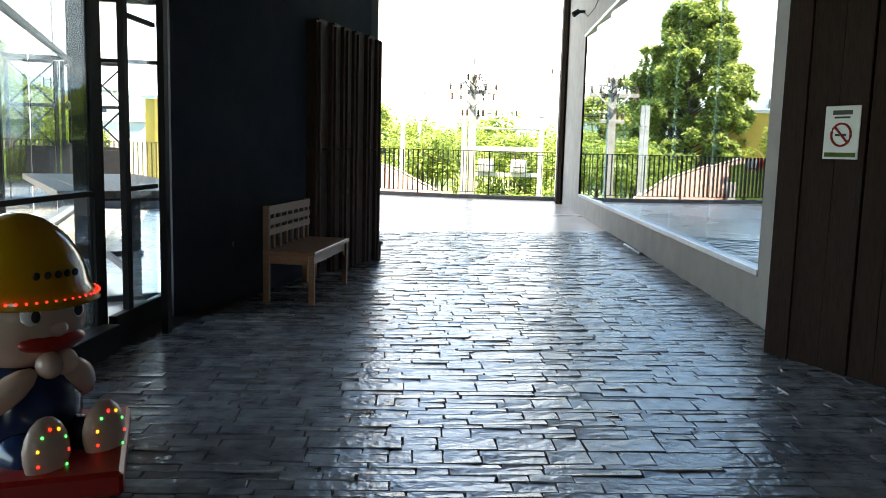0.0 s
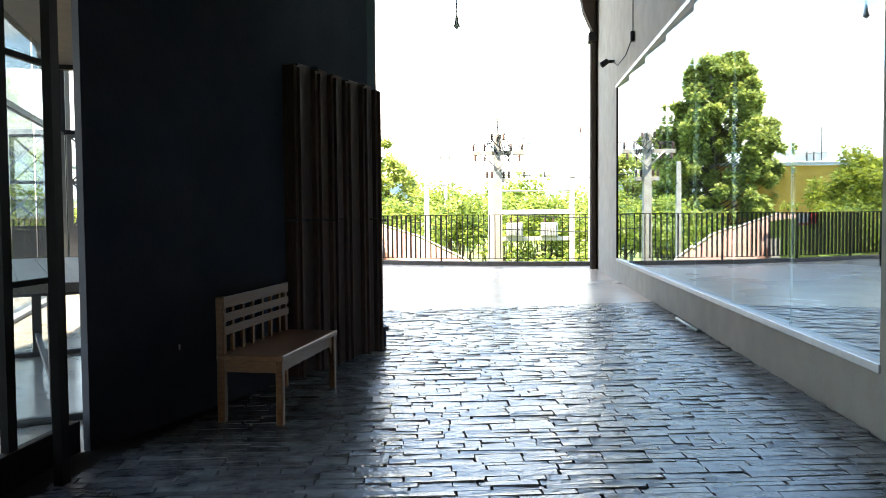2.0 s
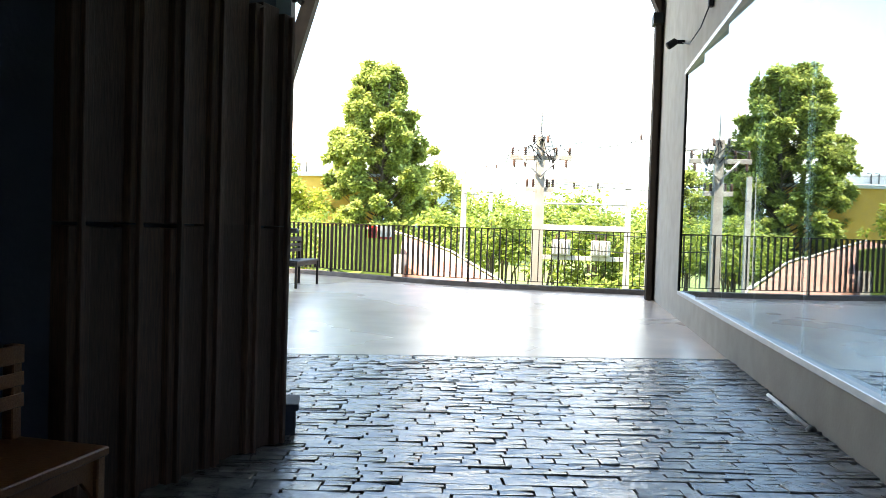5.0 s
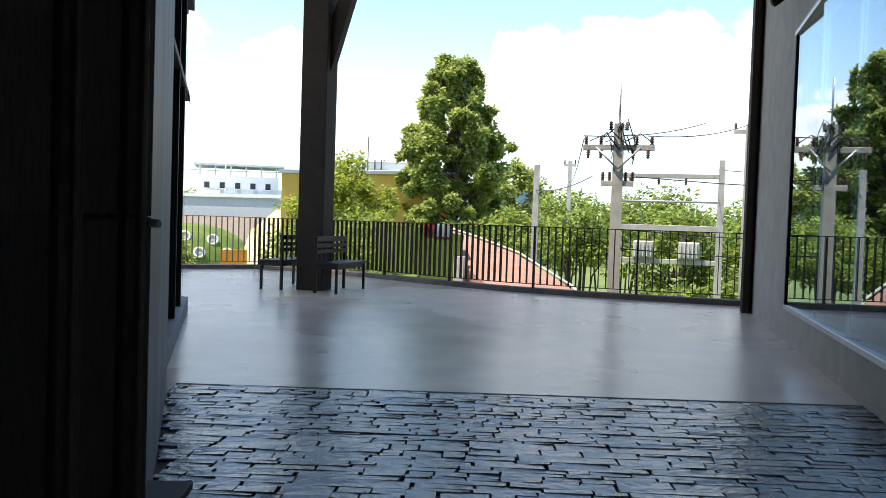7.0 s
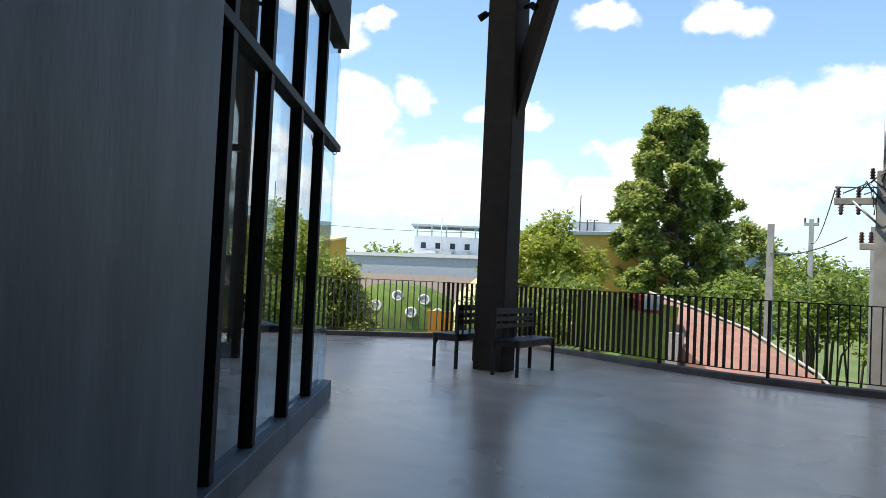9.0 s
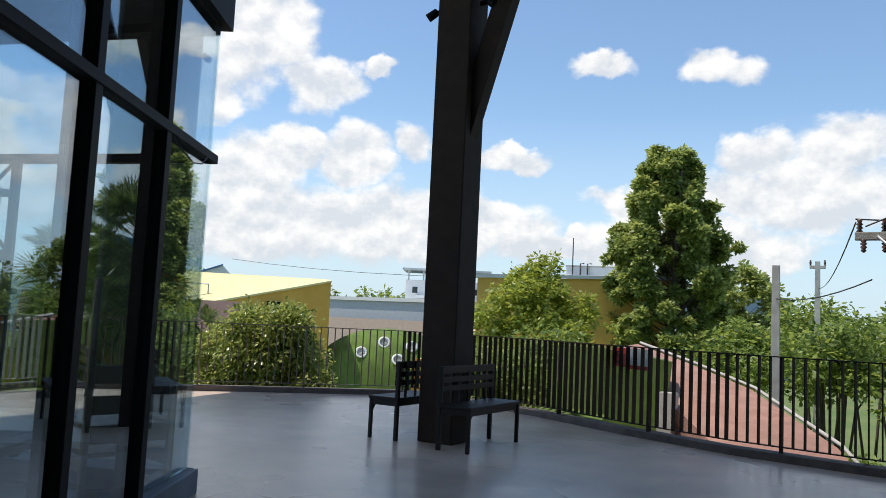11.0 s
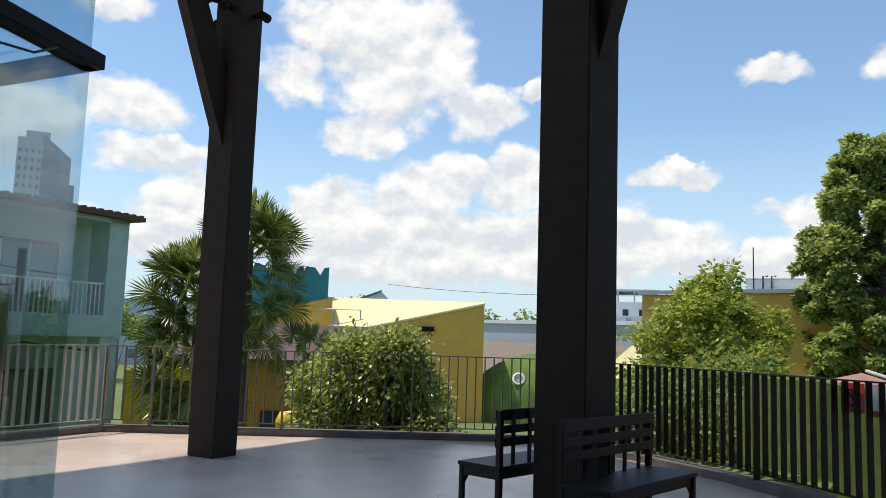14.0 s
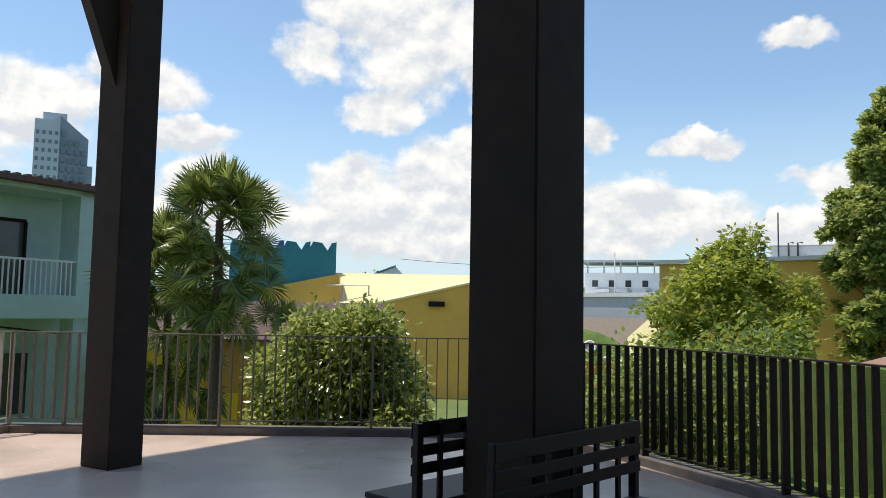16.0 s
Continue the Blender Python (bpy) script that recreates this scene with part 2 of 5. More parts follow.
M_CEILING = material("dark_ceiling", (0.05, 0.042, 0.036), (0.035, 0.03, 0.026), 0.8, 4, 0.05)
M_WINDOW = glass_material("window_glass", (0.6, 0.72, 0.78), 2.9, 0.08)
M_DIMGLASS = glass_material("dimming_glass", (0.46, 0.5, 0.52), 6.0, 0.02)
M_BOXGLASS = glass_material("facade_glass", (0.9, 0.94, 0.95), 4.0, 0.015)
M_TINTGLASS = glass_material("tinted_facade_glass", (0.76, 0.83, 0.86), 2.6, 0.035)
M_WHITE = material("white_paint", (0.8, 0.8, 0.78), (0.72, 0.72, 0.7), 0.6, 5, 0.03)
M_GREYTRIM = material("grey_aluminium", (0.5, 0.51, 0.52), (0.42, 0.43, 0.44), 0.4, 8, 0.02, metal=0.6)
M_CONCRETE = material("pale_concrete", (0.55, 0.53, 0.49), (0.43, 0.41, 0.38), 0.85, 5, 0.2, 40, stain=0.12)
M_INSUL = material("brown_porcelain", (0.15, 0.08, 0.06), (0.1, 0.055, 0.04), 0.3, 20)
M_CABLE = material("black_cable", (0.03, 0.03, 0.03), None, 0.6)
M_YELLOW = material("yellow_wall_paint", (0.72, 0.42, 0.09), (0.66, 0.38, 0.08), 0.8, 2, 0.05, stain=0.08)
M_ORANGE = material("orange_wall_paint", (0.8, 0.3, 0.03), (0.7, 0.25, 0.025), 0.7, 2, 0.05, stain=0.08)
M_CREAM = material("cream_roof_paint", (0.85, 0.74, 0.4), (0.8, 0.68, 0.35), 0.75, 1.5, 0.05, stain=0.06)
M_TEAL = material("teal_wall_paint", (0.01, 0.2, 0.28), (0.008, 0.16, 0.23), 0.7, 2, 0.05, stain=0.1)
M_MINT = material("mint_wall_paint", (0.5, 0.66, 0.62), (0.44, 0.59, 0.56), 0.8, 2, 0.05, stain=0.08)
M_GREYCLAD = material("grey_cladding", (0.5, 0.54, 0.55), (0.44, 0.48, 0.5), 0.7, 3, 0.03)
M_PINKWALL = material("pink_brown_wall", (0.68, 0.5, 0.42), (0.6, 0.44, 0.37), 0.85, 3, 0.1)
# yellow of the shed wall with the eave's shade put into the colour
M_YELLOWSHADE = material("yellow_wall_shaded", (0.55, 0.28, 0.045), (0.46, 0.23, 0.04), 0.8, 2, 0.05, stain=0.12)
M_REDROOF = material("red_brown_roof", (0.13, 0.075, 0.058), (0.09, 0.055, 0.045), 0.75, 6, 0.2, 30, stain=0.15)
M_BRICKPATH = material("brick_path", (0.4, 0.215, 0.165), (0.31, 0.165, 0.125), 0.85, 4, 0.25, 26, stain=0.12)
M_TURF = material("turf", (0.14, 0.215, 0.038), (0.095, 0.155, 0.026), 0.95, 9, 0.8, 90, stain=0.2)
M_GROUND = material("ground", (0.09, 0.15, 0.035), (0.16, 0.19, 0.06), 0.95, 0.35, 0.3, 5)
M_BARK = material("bark", (0.14, 0.105, 0.075), (0.08, 0.06, 0.045), 0.9, 12, 0.6, 30, stretch=(3, 3, 0.7))
M_LEAF = leaf_material("tree_leaves", (0.13, 0.19, 0.045), (0.46, 0.53, 0.16))
M_LEAFPALE = leaf_material("pale_leaves", (0.15, 0.21, 0.03), (0.46, 0.52, 0.09))
M_LEAFBUSH = leaf_material("bush_leaves", (0.1, 0.16, 0.03), (0.52, 0.56, 0.16), 0.25)
M_LEAFWOOD = leaf_material("thicket_leaves", (0.06, 0.12, 0.02), (0.34, 0.43, 0.09))
M_PALM = leaf_material("palm_leaves", (0.05, 0.09, 0.02), (0.27, 0.34, 0.09), 0.28)
M_DARKPANE = material("dark_window_pane_and_opening", (0.05, 0.06, 0.065), (0.04, 0.05, 0.055), 0.1, 2)
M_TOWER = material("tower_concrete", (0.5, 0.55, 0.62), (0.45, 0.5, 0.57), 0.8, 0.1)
# tower concrete again, darkened to give the turned face its shade
M_TOWERSHADE = material("tower_concrete_shaded", (0.26, 0.31, 0.38), (0.22, 0.27, 0.34), 0.8, 0.1)
M_TOWERGLASS = material("tower_glazing", (0.16, 0.21, 0.28), (0.12, 0.16, 0.22), 0.3, 0.2)
M_BLUEROOF = material("blue_roof", (0.12, 0.3, 0.6), (0.1, 0.26, 0.5), 0.6, 2)
M_HILL = material("hazy_hill", (0.3, 0.37, 0.44), (0.27, 0.34, 0.41), 1.0, 0.02)
M_YELLOWPLASTIC = material("yellow_plastic", (0.75, 0.5, 0.02), (0.7, 0.45, 0.02), 0.4, 5)
M_RED = material("red_enamel", (0.45, 0.02, 0.012), (0.38, 0.016, 0.01), 0.35, 6)


# ---- mesh helpers ----
def obj(name, verts, faces, mat, parent=None, label="", smooth=False):
    me = bpy.data.meshes.new(name)
    me.from_pydata([tuple(v) for v in verts], [], faces)
    me.materials.append(mat)
    if smooth:
        me.polygons.foreach_set("use_smooth", [True] * len(me.polygons))
    ob = new(name, me)
    if parent:
        ob.parent = parent
    if label:
        ob["label"] = label
    return ob


def part(name, bm, mat, parent=None, label="", smooth=False):
    me = bpy.data.meshes.new(name)
    bmesh.ops.recalc_face_normals(bm, faces=bm.faces)
    bm.to_mesh(me)
    bm.free()
    me.materials.append(mat)
    if smooth:
        me.polygons.foreach_set("use_smooth", [True] * len(me.polygons))
    ob = new(name, me)
    if parent:
        ob.parent = parent
    if label:
        ob["label"] = label
    return ob


def thing(name, m, label, category, group="", kind=""):
    e = new(name)
    e.matrix_world = m
    e.empty_display_size = 0.1
    return tagged(e, label, category, group, kind)


def add_box(bm, x0, x1, y0, y1, z0, z1, m=None, bevel=0.0):
    vs = [bm.verts.new((x, y, z)) for z in (z0, z1) for x, y in ((x0, y0), (x1, y0), (x1, y1), (x0, y1))]
    fs = [(3, 2, 1, 0), (4, 5, 6, 7), (0, 1, 5, 4), (1, 2, 6, 5), (2, 3, 7, 6), (3, 0, 4, 7)]
    faces = [bm.faces.new([vs[i] for i in f]) for f in fs]
    if bevel:
        es = list({e for f in faces for e in f.edges})
        r = bmesh.ops.bevel(bm, geom=es, offset=bevel, segments=1, affect="EDGES", profile=0.5)
        vs = list({v for f in r["faces"] for v in f.verts} | {v for v in vs if v.is_valid})
    if m is not None:
        bmesh.ops.transform(bm, matrix=m, verts=vs)
    return vs


def box(name, x0, x1, y0, y1, z0, z1, mat, parent=None, label="", m=None, bevel=0.0):
    bm = bmesh.new()
    add_box(bm, x0, x1, y0, y1, z0, z1, m, bevel)
    return part(name, bm, mat, parent, label)


def prism(name, pts, z0, z1, mat, parent=None, label="", bevel=0.0):
    """An upright prism over a plan polygon."""
    bm = bmesh.new()
    lo = [bm.verts.new((x, y, z0)) for x, y in pts]
    hi = [bm.verts.new((x, y, z1)) for x, y in pts]
    n = len(pts)
    bm.faces.new(lo[::-1])
    bm.faces.new(hi)
    for i in range(n):
        bm.faces.new((lo[i], lo[(i + 1) % n], hi[(i + 1) % n], hi[i]))
    if bevel:
        bmesh.ops.bevel(bm, geom=list(bm.edges), offset=bevel, segments=1, affect="EDGES")
    return part(name, bm, mat, parent, label)


def add_tube(bm, pts, r, sides=8, r2=None, cap=True):
    """A tube along points, its radius going from r to r2."""
    r2 = r if r2 is None else r2
    rings = []
    pts = [Vector(p) for p in pts]
    for i, p in enumerate(pts):
        d = (pts[min(i + 1, len(pts) - 1)] - pts[max(i - 1, 0)]).normalized()
        a = d.cross(Vector((0, 0, 1)) if abs(d.z) < 0.9 else Vector((1, 0, 0))).normalized()
        b = d.cross(a)
        rr = r + (r2 - r) * i / max(1, len(pts) - 1)
        rings.append([bm.verts.new(p + (a * math.cos(t) + b * math.sin(t)) * rr) for t in [2 * math.pi * k / sides for k in range(sides)]])
    for u, v in zip(rings, rings[1:]):
        for k in range(sides):
            bm.faces.new((u[k], u[(k + 1) % sides], v[(k + 1) % sides], v[k]))
    if cap:
        bm.faces.new(rings[0][::-1])
        bm.faces.new(rings[-1])


def tube(name, pts, r, mat, parent=None, label="", sides=8, r2=None):
    bm = bmesh.new()
    add_tube(bm, pts, r, sides, r2)
    return part(name, bm, mat, parent, label, smooth=True)


def lathe(name, profile, mat, parent=None, label="", sides=20, m=None):
    """A turned shape from (radius, height) pairs."""
    bm = bmesh.new()
    rings = [[bm.verts.new((r * math.cos(2 * math.pi * k / sides), r * math.sin(2 * math.pi * k / sides), z)) for k in range(sides)] for r, z in profile]
    for u, v in zip(rings, rings[1:]):
        for k in range(sides):
            bm.faces.new((u[k], u[(k + 1) % sides], v[(k + 1) % sides], v[k]))
    bm.faces.new(rings[0][::-1])
    bm.faces.new(rings[-1])
    if m is not None:
        bmesh.ops.transform(bm, matrix=m, verts=bm.verts)
    return part(name, bm, mat, parent, label, smooth=True)


def along(p, q):
    """The pose at p, in plan, with x running towards q; and the length."""
    d = Vector((q[0] - p[0], q[1] - p[1]))
    return pose(p[0], p[1], 0, 0, 0, math.degrees(math.atan2(d.y, d.x))), d.length


def wall(name, p, q, z0, z1, thick, mat, label, holes=()):
    """A wall whose face lies on p to q and whose body lies to the left of that way; holes: (s0, s1, z0, z1)."""
    m, length = along(p, q)
    bm = bmesh.new()
    cuts = sorted({0.0, length, *[s for h in holes for s in h[:2]]})
    for a, b in zip(cuts, cuts[1:]):
        inside = [h for h in holes if h[0] <= a + 1e-6 and h[1] >= b - 1e-6]
        spans, z = [], z0
        for h in sorted(inside, key=lambda h: h[2]):
            if h[2] > z:
                spans.append((z, h[2]))
            z = h[3]
        if z < z1:
            spans.append((z, z1))
        for u, v in spans:
            add_box(bm, a, b, 0, thick, u, v, m)
    bmesh.ops.remove_doubles(bm, verts=bm.verts, dist=1e-5)
    ob = part(name, bm, mat)
    return tagged(ob, label, "wall", kind="structure")


# ---- large structure ----
def structure(ob, label, category):
    return tagged(ob, label, category, kind="structure")


# height raised to let more sky light in under the unseen roof
ROOF_Z = 13.0  # underside of the canopy
EDGE_L, EDGE_R = (-2.8, 12.15), (2.3, 13.5)  # where paving meets concrete
FENCE = [(2.42, 21.9), (0.9, 21.95), (-0.6, 22.08), (-2.15, 22.4), (-3.75, 23.1), (-5.58, 24.1), (-7.1, 24.7), (-9.1, 25.1)]
FENCE_BACK = [(-9.1, 25.1), (-13.75, 20.25)]
FENCE_SIDE = [(-13.75, 20.25), (-13.0, 16.6), (-12.4, 13.0), (-11.6, 8.0)]

structure(prism("terrace_floor", [(-2.5, 11.9), (2.3, 13.2), *[(x, y + 0.2) for x, y in FENCE], (-13.9, 20.3), (-12.4, 12.9), (-11.6, 4.0), (-1.9, 4.0), (-1.9, 12.0)], -0.4, 0.0, M_DECK), "polished grey-brown concrete terrace floor", "floor")
structure(prism("paving_bed", [(-2.3, -7.0), (6.5, -7.0), (6.5, 4.5), (2.31, 6.0), EDGE_R, EDGE_L, (-2.3, 11.4)], -0.35, 0.005, M_JOINT), "dark sunken joints of the passage paving", "floor")

structure(box("cafe_floor", -12.5, -2.31, -7.0, 3.999, -0.3, 0.0, M_CAFEFLOOR), "dark polished concrete floor of the cafe", "floor")
# the wall with the long window
wall("wall_east", (2.3, 5.42), (2.3, 20.75), 0.0, ROOF_Z, -0.25, M_PLASTER, "beige plastered wall with a long shop window", [(0.97, 11.98, 0.4, 3.77)])
bm = bmesh.new()
add_box(bm, 2.22, 2.58, 20.7, 20.95, 0, ROOF_Z, bevel=0.008)
add_box(bm, 2.14, 2.24, 20.55, 20.9, 0, ROOF_Z, bevel=0.006)
structure(part("wall_end_post", bm, M_BROWNSTEEL), "dark brown steel post closing the wall's end", "post")


def long_window():
    w = thing("window_1", pose(2.3, 6.39, 0.4), "long frameless shop window reflecting trees and sky", "window", kind="structure")
    length, height = 11.01, 3.37
    n = 7
    for i in range(n):
        a, b = length * i / n + 0.006, length * (i + 1) / n - 0.006
        # the panes stand slightly out of line with one another
        half = (b - a) / 2
        p = box("pane", -0.006, 0.006, -half, half, 0.03, height - 0.03, M_WINDOW, w, m=pose(0.05, a + half, 0, 0, 0, 0.7 + 0.35 * i))
        p.visible_shadow = False
        if i:
            box("joint", 0.045, 0.06, a - 0.012, a, 0.03, height - 0.03, M_GREYTRIM, w)
    box("window_sill", -0.012, 0.12, -0.01, length + 0.01, -0.02, 0.035, M_GREYTRIM, w, "pale grey metal sill", bevel=0.004)
    box("window_frame", -0.01, 0.12, length - 0.06, length - 0.002, 0.035, height - 0.03, M_BLACKMETAL, w)
    box("window_frame", 0.06, 0.12, 0.002, 0.03, 0.035, height - 0.03, M_GREYTRIM, w)
    box("window_frame", -0.02, 0.12, -0.01, length + 0.01, height - 0.035, height + 0.02, M_GREYTRIM, w, "pale grey metal head frame")


long_window()
# the shop behind it, its dimness put into near-black surface colours
structure(box("shop_floor", 2.6, 7.0, 5.4, 21.2, -0.05, 0.02, M_BLACKWALL), "shop floor coloured near black for the dim room", "floor")
structure(box("shop_wall_back", 7.0, 7.2, 5.4, 21.2, 0, 4.5, M_BLACKWALL), "shop back wall coloured near black for the dim room", "wall")
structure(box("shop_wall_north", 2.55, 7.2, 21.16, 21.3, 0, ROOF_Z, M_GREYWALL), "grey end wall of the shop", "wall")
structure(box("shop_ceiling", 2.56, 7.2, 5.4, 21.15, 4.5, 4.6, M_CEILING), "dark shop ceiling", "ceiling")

# dark timber wall turning away from the window wall
PANEL_A, PANEL_B = (2.05, 5.42), (4.3, 1.25)
wall("wall_timber", PANEL_B, PANEL_A, 0, 4.4, -0.28, M_BLACKWALL, "black wall behind dark timber boards")
structure(box("wall_east_near", 4.3, 4.5, -7.0, 1.4, 0, 4.4, M_BLACKWALL), "unseen black wall closing the passage's near side", "wall")
# unseen end walls; the gap between them is added to let daylight in
structure(box("wall_south", -12.5, -0.7, -7.2, -7.0, 0, 4.4, M_BLACKWALL), "unseen black wall closing the passage's start", "wall")
structure(box("wall_south_head", -0.7, 0.9, -7.2, -7.0, 2.2, 4.4, M_BLACKWALL), "unseen lintel over the opening added for daylight", "wall")


structure(box("wall_south_near", 0.9, 6.5, -7.2, -7.0, 0, 4.4, M_BLACKWALL), "unseen black wall beside the opening added for daylight", "wall")


def timber_boards():
    m, length = along(PANEL_A, PANEL_B)
    t = thing("timber_cladding", m, "dark brown vertical timber boards on the wall", "cladding")
    s, i = 0.0, 0
    while s < 2.6:
        w = (0.19, 0.23, 0.2, 0.17)[i % 4]
        d = (0.03, 0.022, 0.035, 0.026)[(i * 7) % 4]
        box("board", s + 0.003, s + w - 0.003, -d, -0.002, 0.0, 2.9, M_DARKWOOD, t, bevel=0.004)
        s += w
        i += 1


timber_boards()

# left side: glazed doors, black wall, timber screen, facade
wall("wall_west", (-1.62, 7.62), (-2.15, 5.91), 0, ROOF_Z, -0.05, M_BLACKWALL, "charcoal painted wall behind the bench")
wall("wall_west_far", (-1.15, 9.28), (-1.66, 7.62), 0, ROOF_Z, -0.3, M_BLACKWALL, "charcoal painted wall behind the timber screen")
structure(box("wall_door_head", -2.2, -1.95, -7.0, 5.7, 3.0, ROOF_Z, M_BLACKWALL), "charcoal wall over the glazed doors", "wall")
structure(box("wall_west_near", -2.2, -1.95, -7.0, 1.2, 0, 3.0, M_BLACKWALL), "charcoal wall beside the glazed doors", "wall")
# unseen ceilings, added to keep sky and sun out of the passage
structure(prism("ceiling_passage", [(-2.2, -7.2), (6.5, -7.2), (6.5, 5.42), (2.3, 5.42), (2.3, 9.4), (-1.3, 9.4), (-2.0, 5.4)], 4.4, 4.6, M_CEILING), "unseen ceiling added to keep the passage dark", "ceiling")
structure(box("ceiling_service", 2.3, 6.5, 1.0, 5.42, 4.4, 4.6, M_CEILING), "unseen ceiling added to block light behind the timber wall", "ceiling")

FAC_A, FAC_E = Vector((-1.075, 9.325)), (-2.68, 11.85)
GL_A, GL_B = Vector((-2.803, 11.83)), Vector((-5.375, 16.2))
wall("wall_facade", FAC_E, FAC_A, 0, ROOF_Z, -0.25, M_GREYWALL, "grey cement-rendered wall with faint streaks")
GL_M, GL_L = along(GL_A, GL_B)
structure(box("roof_cafe_fascia", -0.3, GL_L + 0.1, -0.06, 0.4, 4.04, ROOF_Z, M_BLACKMETAL, m=GL_M), "black steel fascia above the glass wall", "fascia")
RET_D = Vector((-0.956, -0.29))
RET_E = GL_B + RET_D * 2.6


def glass_front(name, p, q, mullions, label, glass=M_TINTGLASS):
    m, length = along(p, q)
    w = thing(name, m, label, "window", kind="structure")
    box("plinth", 0, length + 0.03, -0.06, 0.3, 0.0, 0.2, M_GREYWALL, w, "low dark concrete plinth", bevel=0.006)
    cuts = [0.0, *mullions, length]
    for a, b in zip(cuts, cuts[1:]):
        if b - a < 0.2:
            continue
        for z0, z1 in ((0.205, 2.83), (2.85, 4.03)):
            p1 = box("pane", a + 0.004, b - 0.004, 0.03, 0.042, z0, z1, glass, w)
            p1.visible_shadow = False
    for s in mullions:
        box("mullion", s - 0.05, s + 0.05, -0.02, 0.16, 0.2, 4.03, M_BLACKMETAL, w, bevel=0.004)
    box("transom", 0, length + 0.03, -0.03, 0.08, 2.815, 2.89, M_BLACKMETAL, w, bevel=0.004)
    box("head", 0, length - 0.01, 0.045, 0.2, 3.95, 4.03, M_BLACKMETAL, w)
    return w


glass_front("window_2", GL_A, GL_B, [0.547, 1.547, 2.727, 3.907], "tall black-framed glass wall of the cafe")
wire = thing("hanging_wire", GL_M, "thin black wire sagging below the glass wall's transom", "cable")
tube("wire", [(3.95, -0.05, 2.8), (4.1, -0.06, 2.72), (4.35, -0.06, 2.68), (4.6, -0.05, 2.72), (4.75, -0.04, 2.8)], 0.006, M_CABLE, wire, sides=5)
glass_front("window_3", GL_B, RET_E, [], "tall black-framed glass side of the cafe", M_BOXGLASS)
WEST_A, WEST_B = RET_E, Vector((-5.2, 8.6))
WEST_M, WEST_L = along(WEST_A, WEST_B)
side = thing("window_4", WEST_M, "west side of the cafe with panes added to dim it", "window", kind="structure")
box("threshold", 0, WEST_L, -0.05, 0.2, 0.0, 0.06, M_GREYWALL, side)
box("transom", 0.08, WEST_L, 0.02, 0.1, 2.76, 2.84, M_BLACKMETAL, side)
# dark panes added here to dim the daylight seen through the cafe
for k in range(3):
    half_l = WEST_L / 3
    pane = box("pane", half_l * k + 0.12, half_l * (k + 1) - 0.02, 0.05, 0.06, 0.06, 2.76, M_DIMGLASS, side, "pane added to dim the view")
    pane.visible_shadow = False
    pane = box("pane", half_l * k + 0.12, half_l * (k + 1) - 0.02, 0.05, 0.06, 2.84, 4.03, M_DIMGLASS, side, "pane added to dim the view")
    pane.visible_shadow = False
for k in range(2):
    box("post", (WEST_L - 0.1) * k, (WEST_L - 0.1) * k + 0.1, 0.0, 0.12, 0.06, 4.03, M_BLACKMETAL, side)
structure(prism("cafe_floor_inner", [(-1.75, 7.7), (-1.35, 9.45), (-2.95, 11.9), (-5.35, 16.05), (RET_E.x + 0.15, RET_E.y - 0.05), (-5.4, 8.8), (-6.4, 4.2), (-2.3, 4.2), (-2.25, 5.6)], 0.0, 0.006, M_CAFEFLOOR), "dark polished floor inside the cafe glass", "floor")
structure(prism("ceiling_cafe", [(-2.2, -7.0), (-2.2, 5.6), (-1.75, 7.6), (-1.3, 9.5), (-3.0, 12.3), (-5.4, 16.2), tuple(RET_E), (-5.3, 8.5), (-6.5, 4.0), (-12.0, 4.0), (-12.0, -7.0)], 4.03, 4.18, M_CEILING), "dark cafe ceiling with round lamps", "ceiling")


def glazed_doors():
    d = thing("door_1", pose(-2.2, 0, 0), "black steel glazed doors of the cafe, partly slid open", "door", kind="structure")
    box("post", -0.14, -0.05, 4.84, 5.06, 0, 3.0, M_BLACKMETAL, d, bevel=0.004)
    box("post", -0.05, 0.05, 1.2, 1.4, 0, 3.0, M_BLACKMETAL, d, bevel=0.004)
    box("threshold", -0.06, 0.12, 1.4, 4.86, 0, 0.18, M_BLACKMETAL, d, bevel=0.004)
    box("threshold", -0.055, 0.0, 5.07, 5.9, 0, 0.18, M_BLACKMETAL, d, bevel=0.004)
    for a, b, x, parts in ((5.28, 5.86, -0.03, (1, 0)), (1.45, 2.95, 0, (1, 1)), (2.97, 4.83, 0, (1, 1))):
        leaf = box("stile", x - 0.02, x + 0.02, a, a + 0.07, 0.182, 3.0, M_BLACKMETAL, d)
        if parts[1]:
            box("stile", x - 0.02, x + 0.02, b - 0.05, b, 0.182, 3.0, M_BLACKMETAL, d)
        for z in (0.97, 2.1):
            box("glazing_bar", x - 0.015, x + 0.015, a + 0.07, b - 0.05, z, z + 0.03, M_BLACKMETAL, d)
        p = box("pane", x - 0.004, x + 0.004, a + 0.07, b - 0.05, 0.182, 3.0, M_BOXGLASS, d)
        p.visible_shadow = False
    box("stile", 0.2, 0.245, 5.3, 5.37, 0.0, 3.0, M_BLACKMETAL, d, "steel stile of the leaf slid open")


glazed_doors()

# unseen canopy roof over passage and terrace, its outline drawn from the floor's shade
ROOF = [(7.3, -7.3), (7.3, 19.59), (-3.98, 19.89), (-6.98, 20.59), (-9.58, 21.39), (-13.08, 22.39), (-15.33, 20.14), (-15.03, 18.59), (-14.88, 17.29), (-14.63, 15.99), (-14.23, 12.99), (-9.03, 12.19), (-8.1, -7.3)]
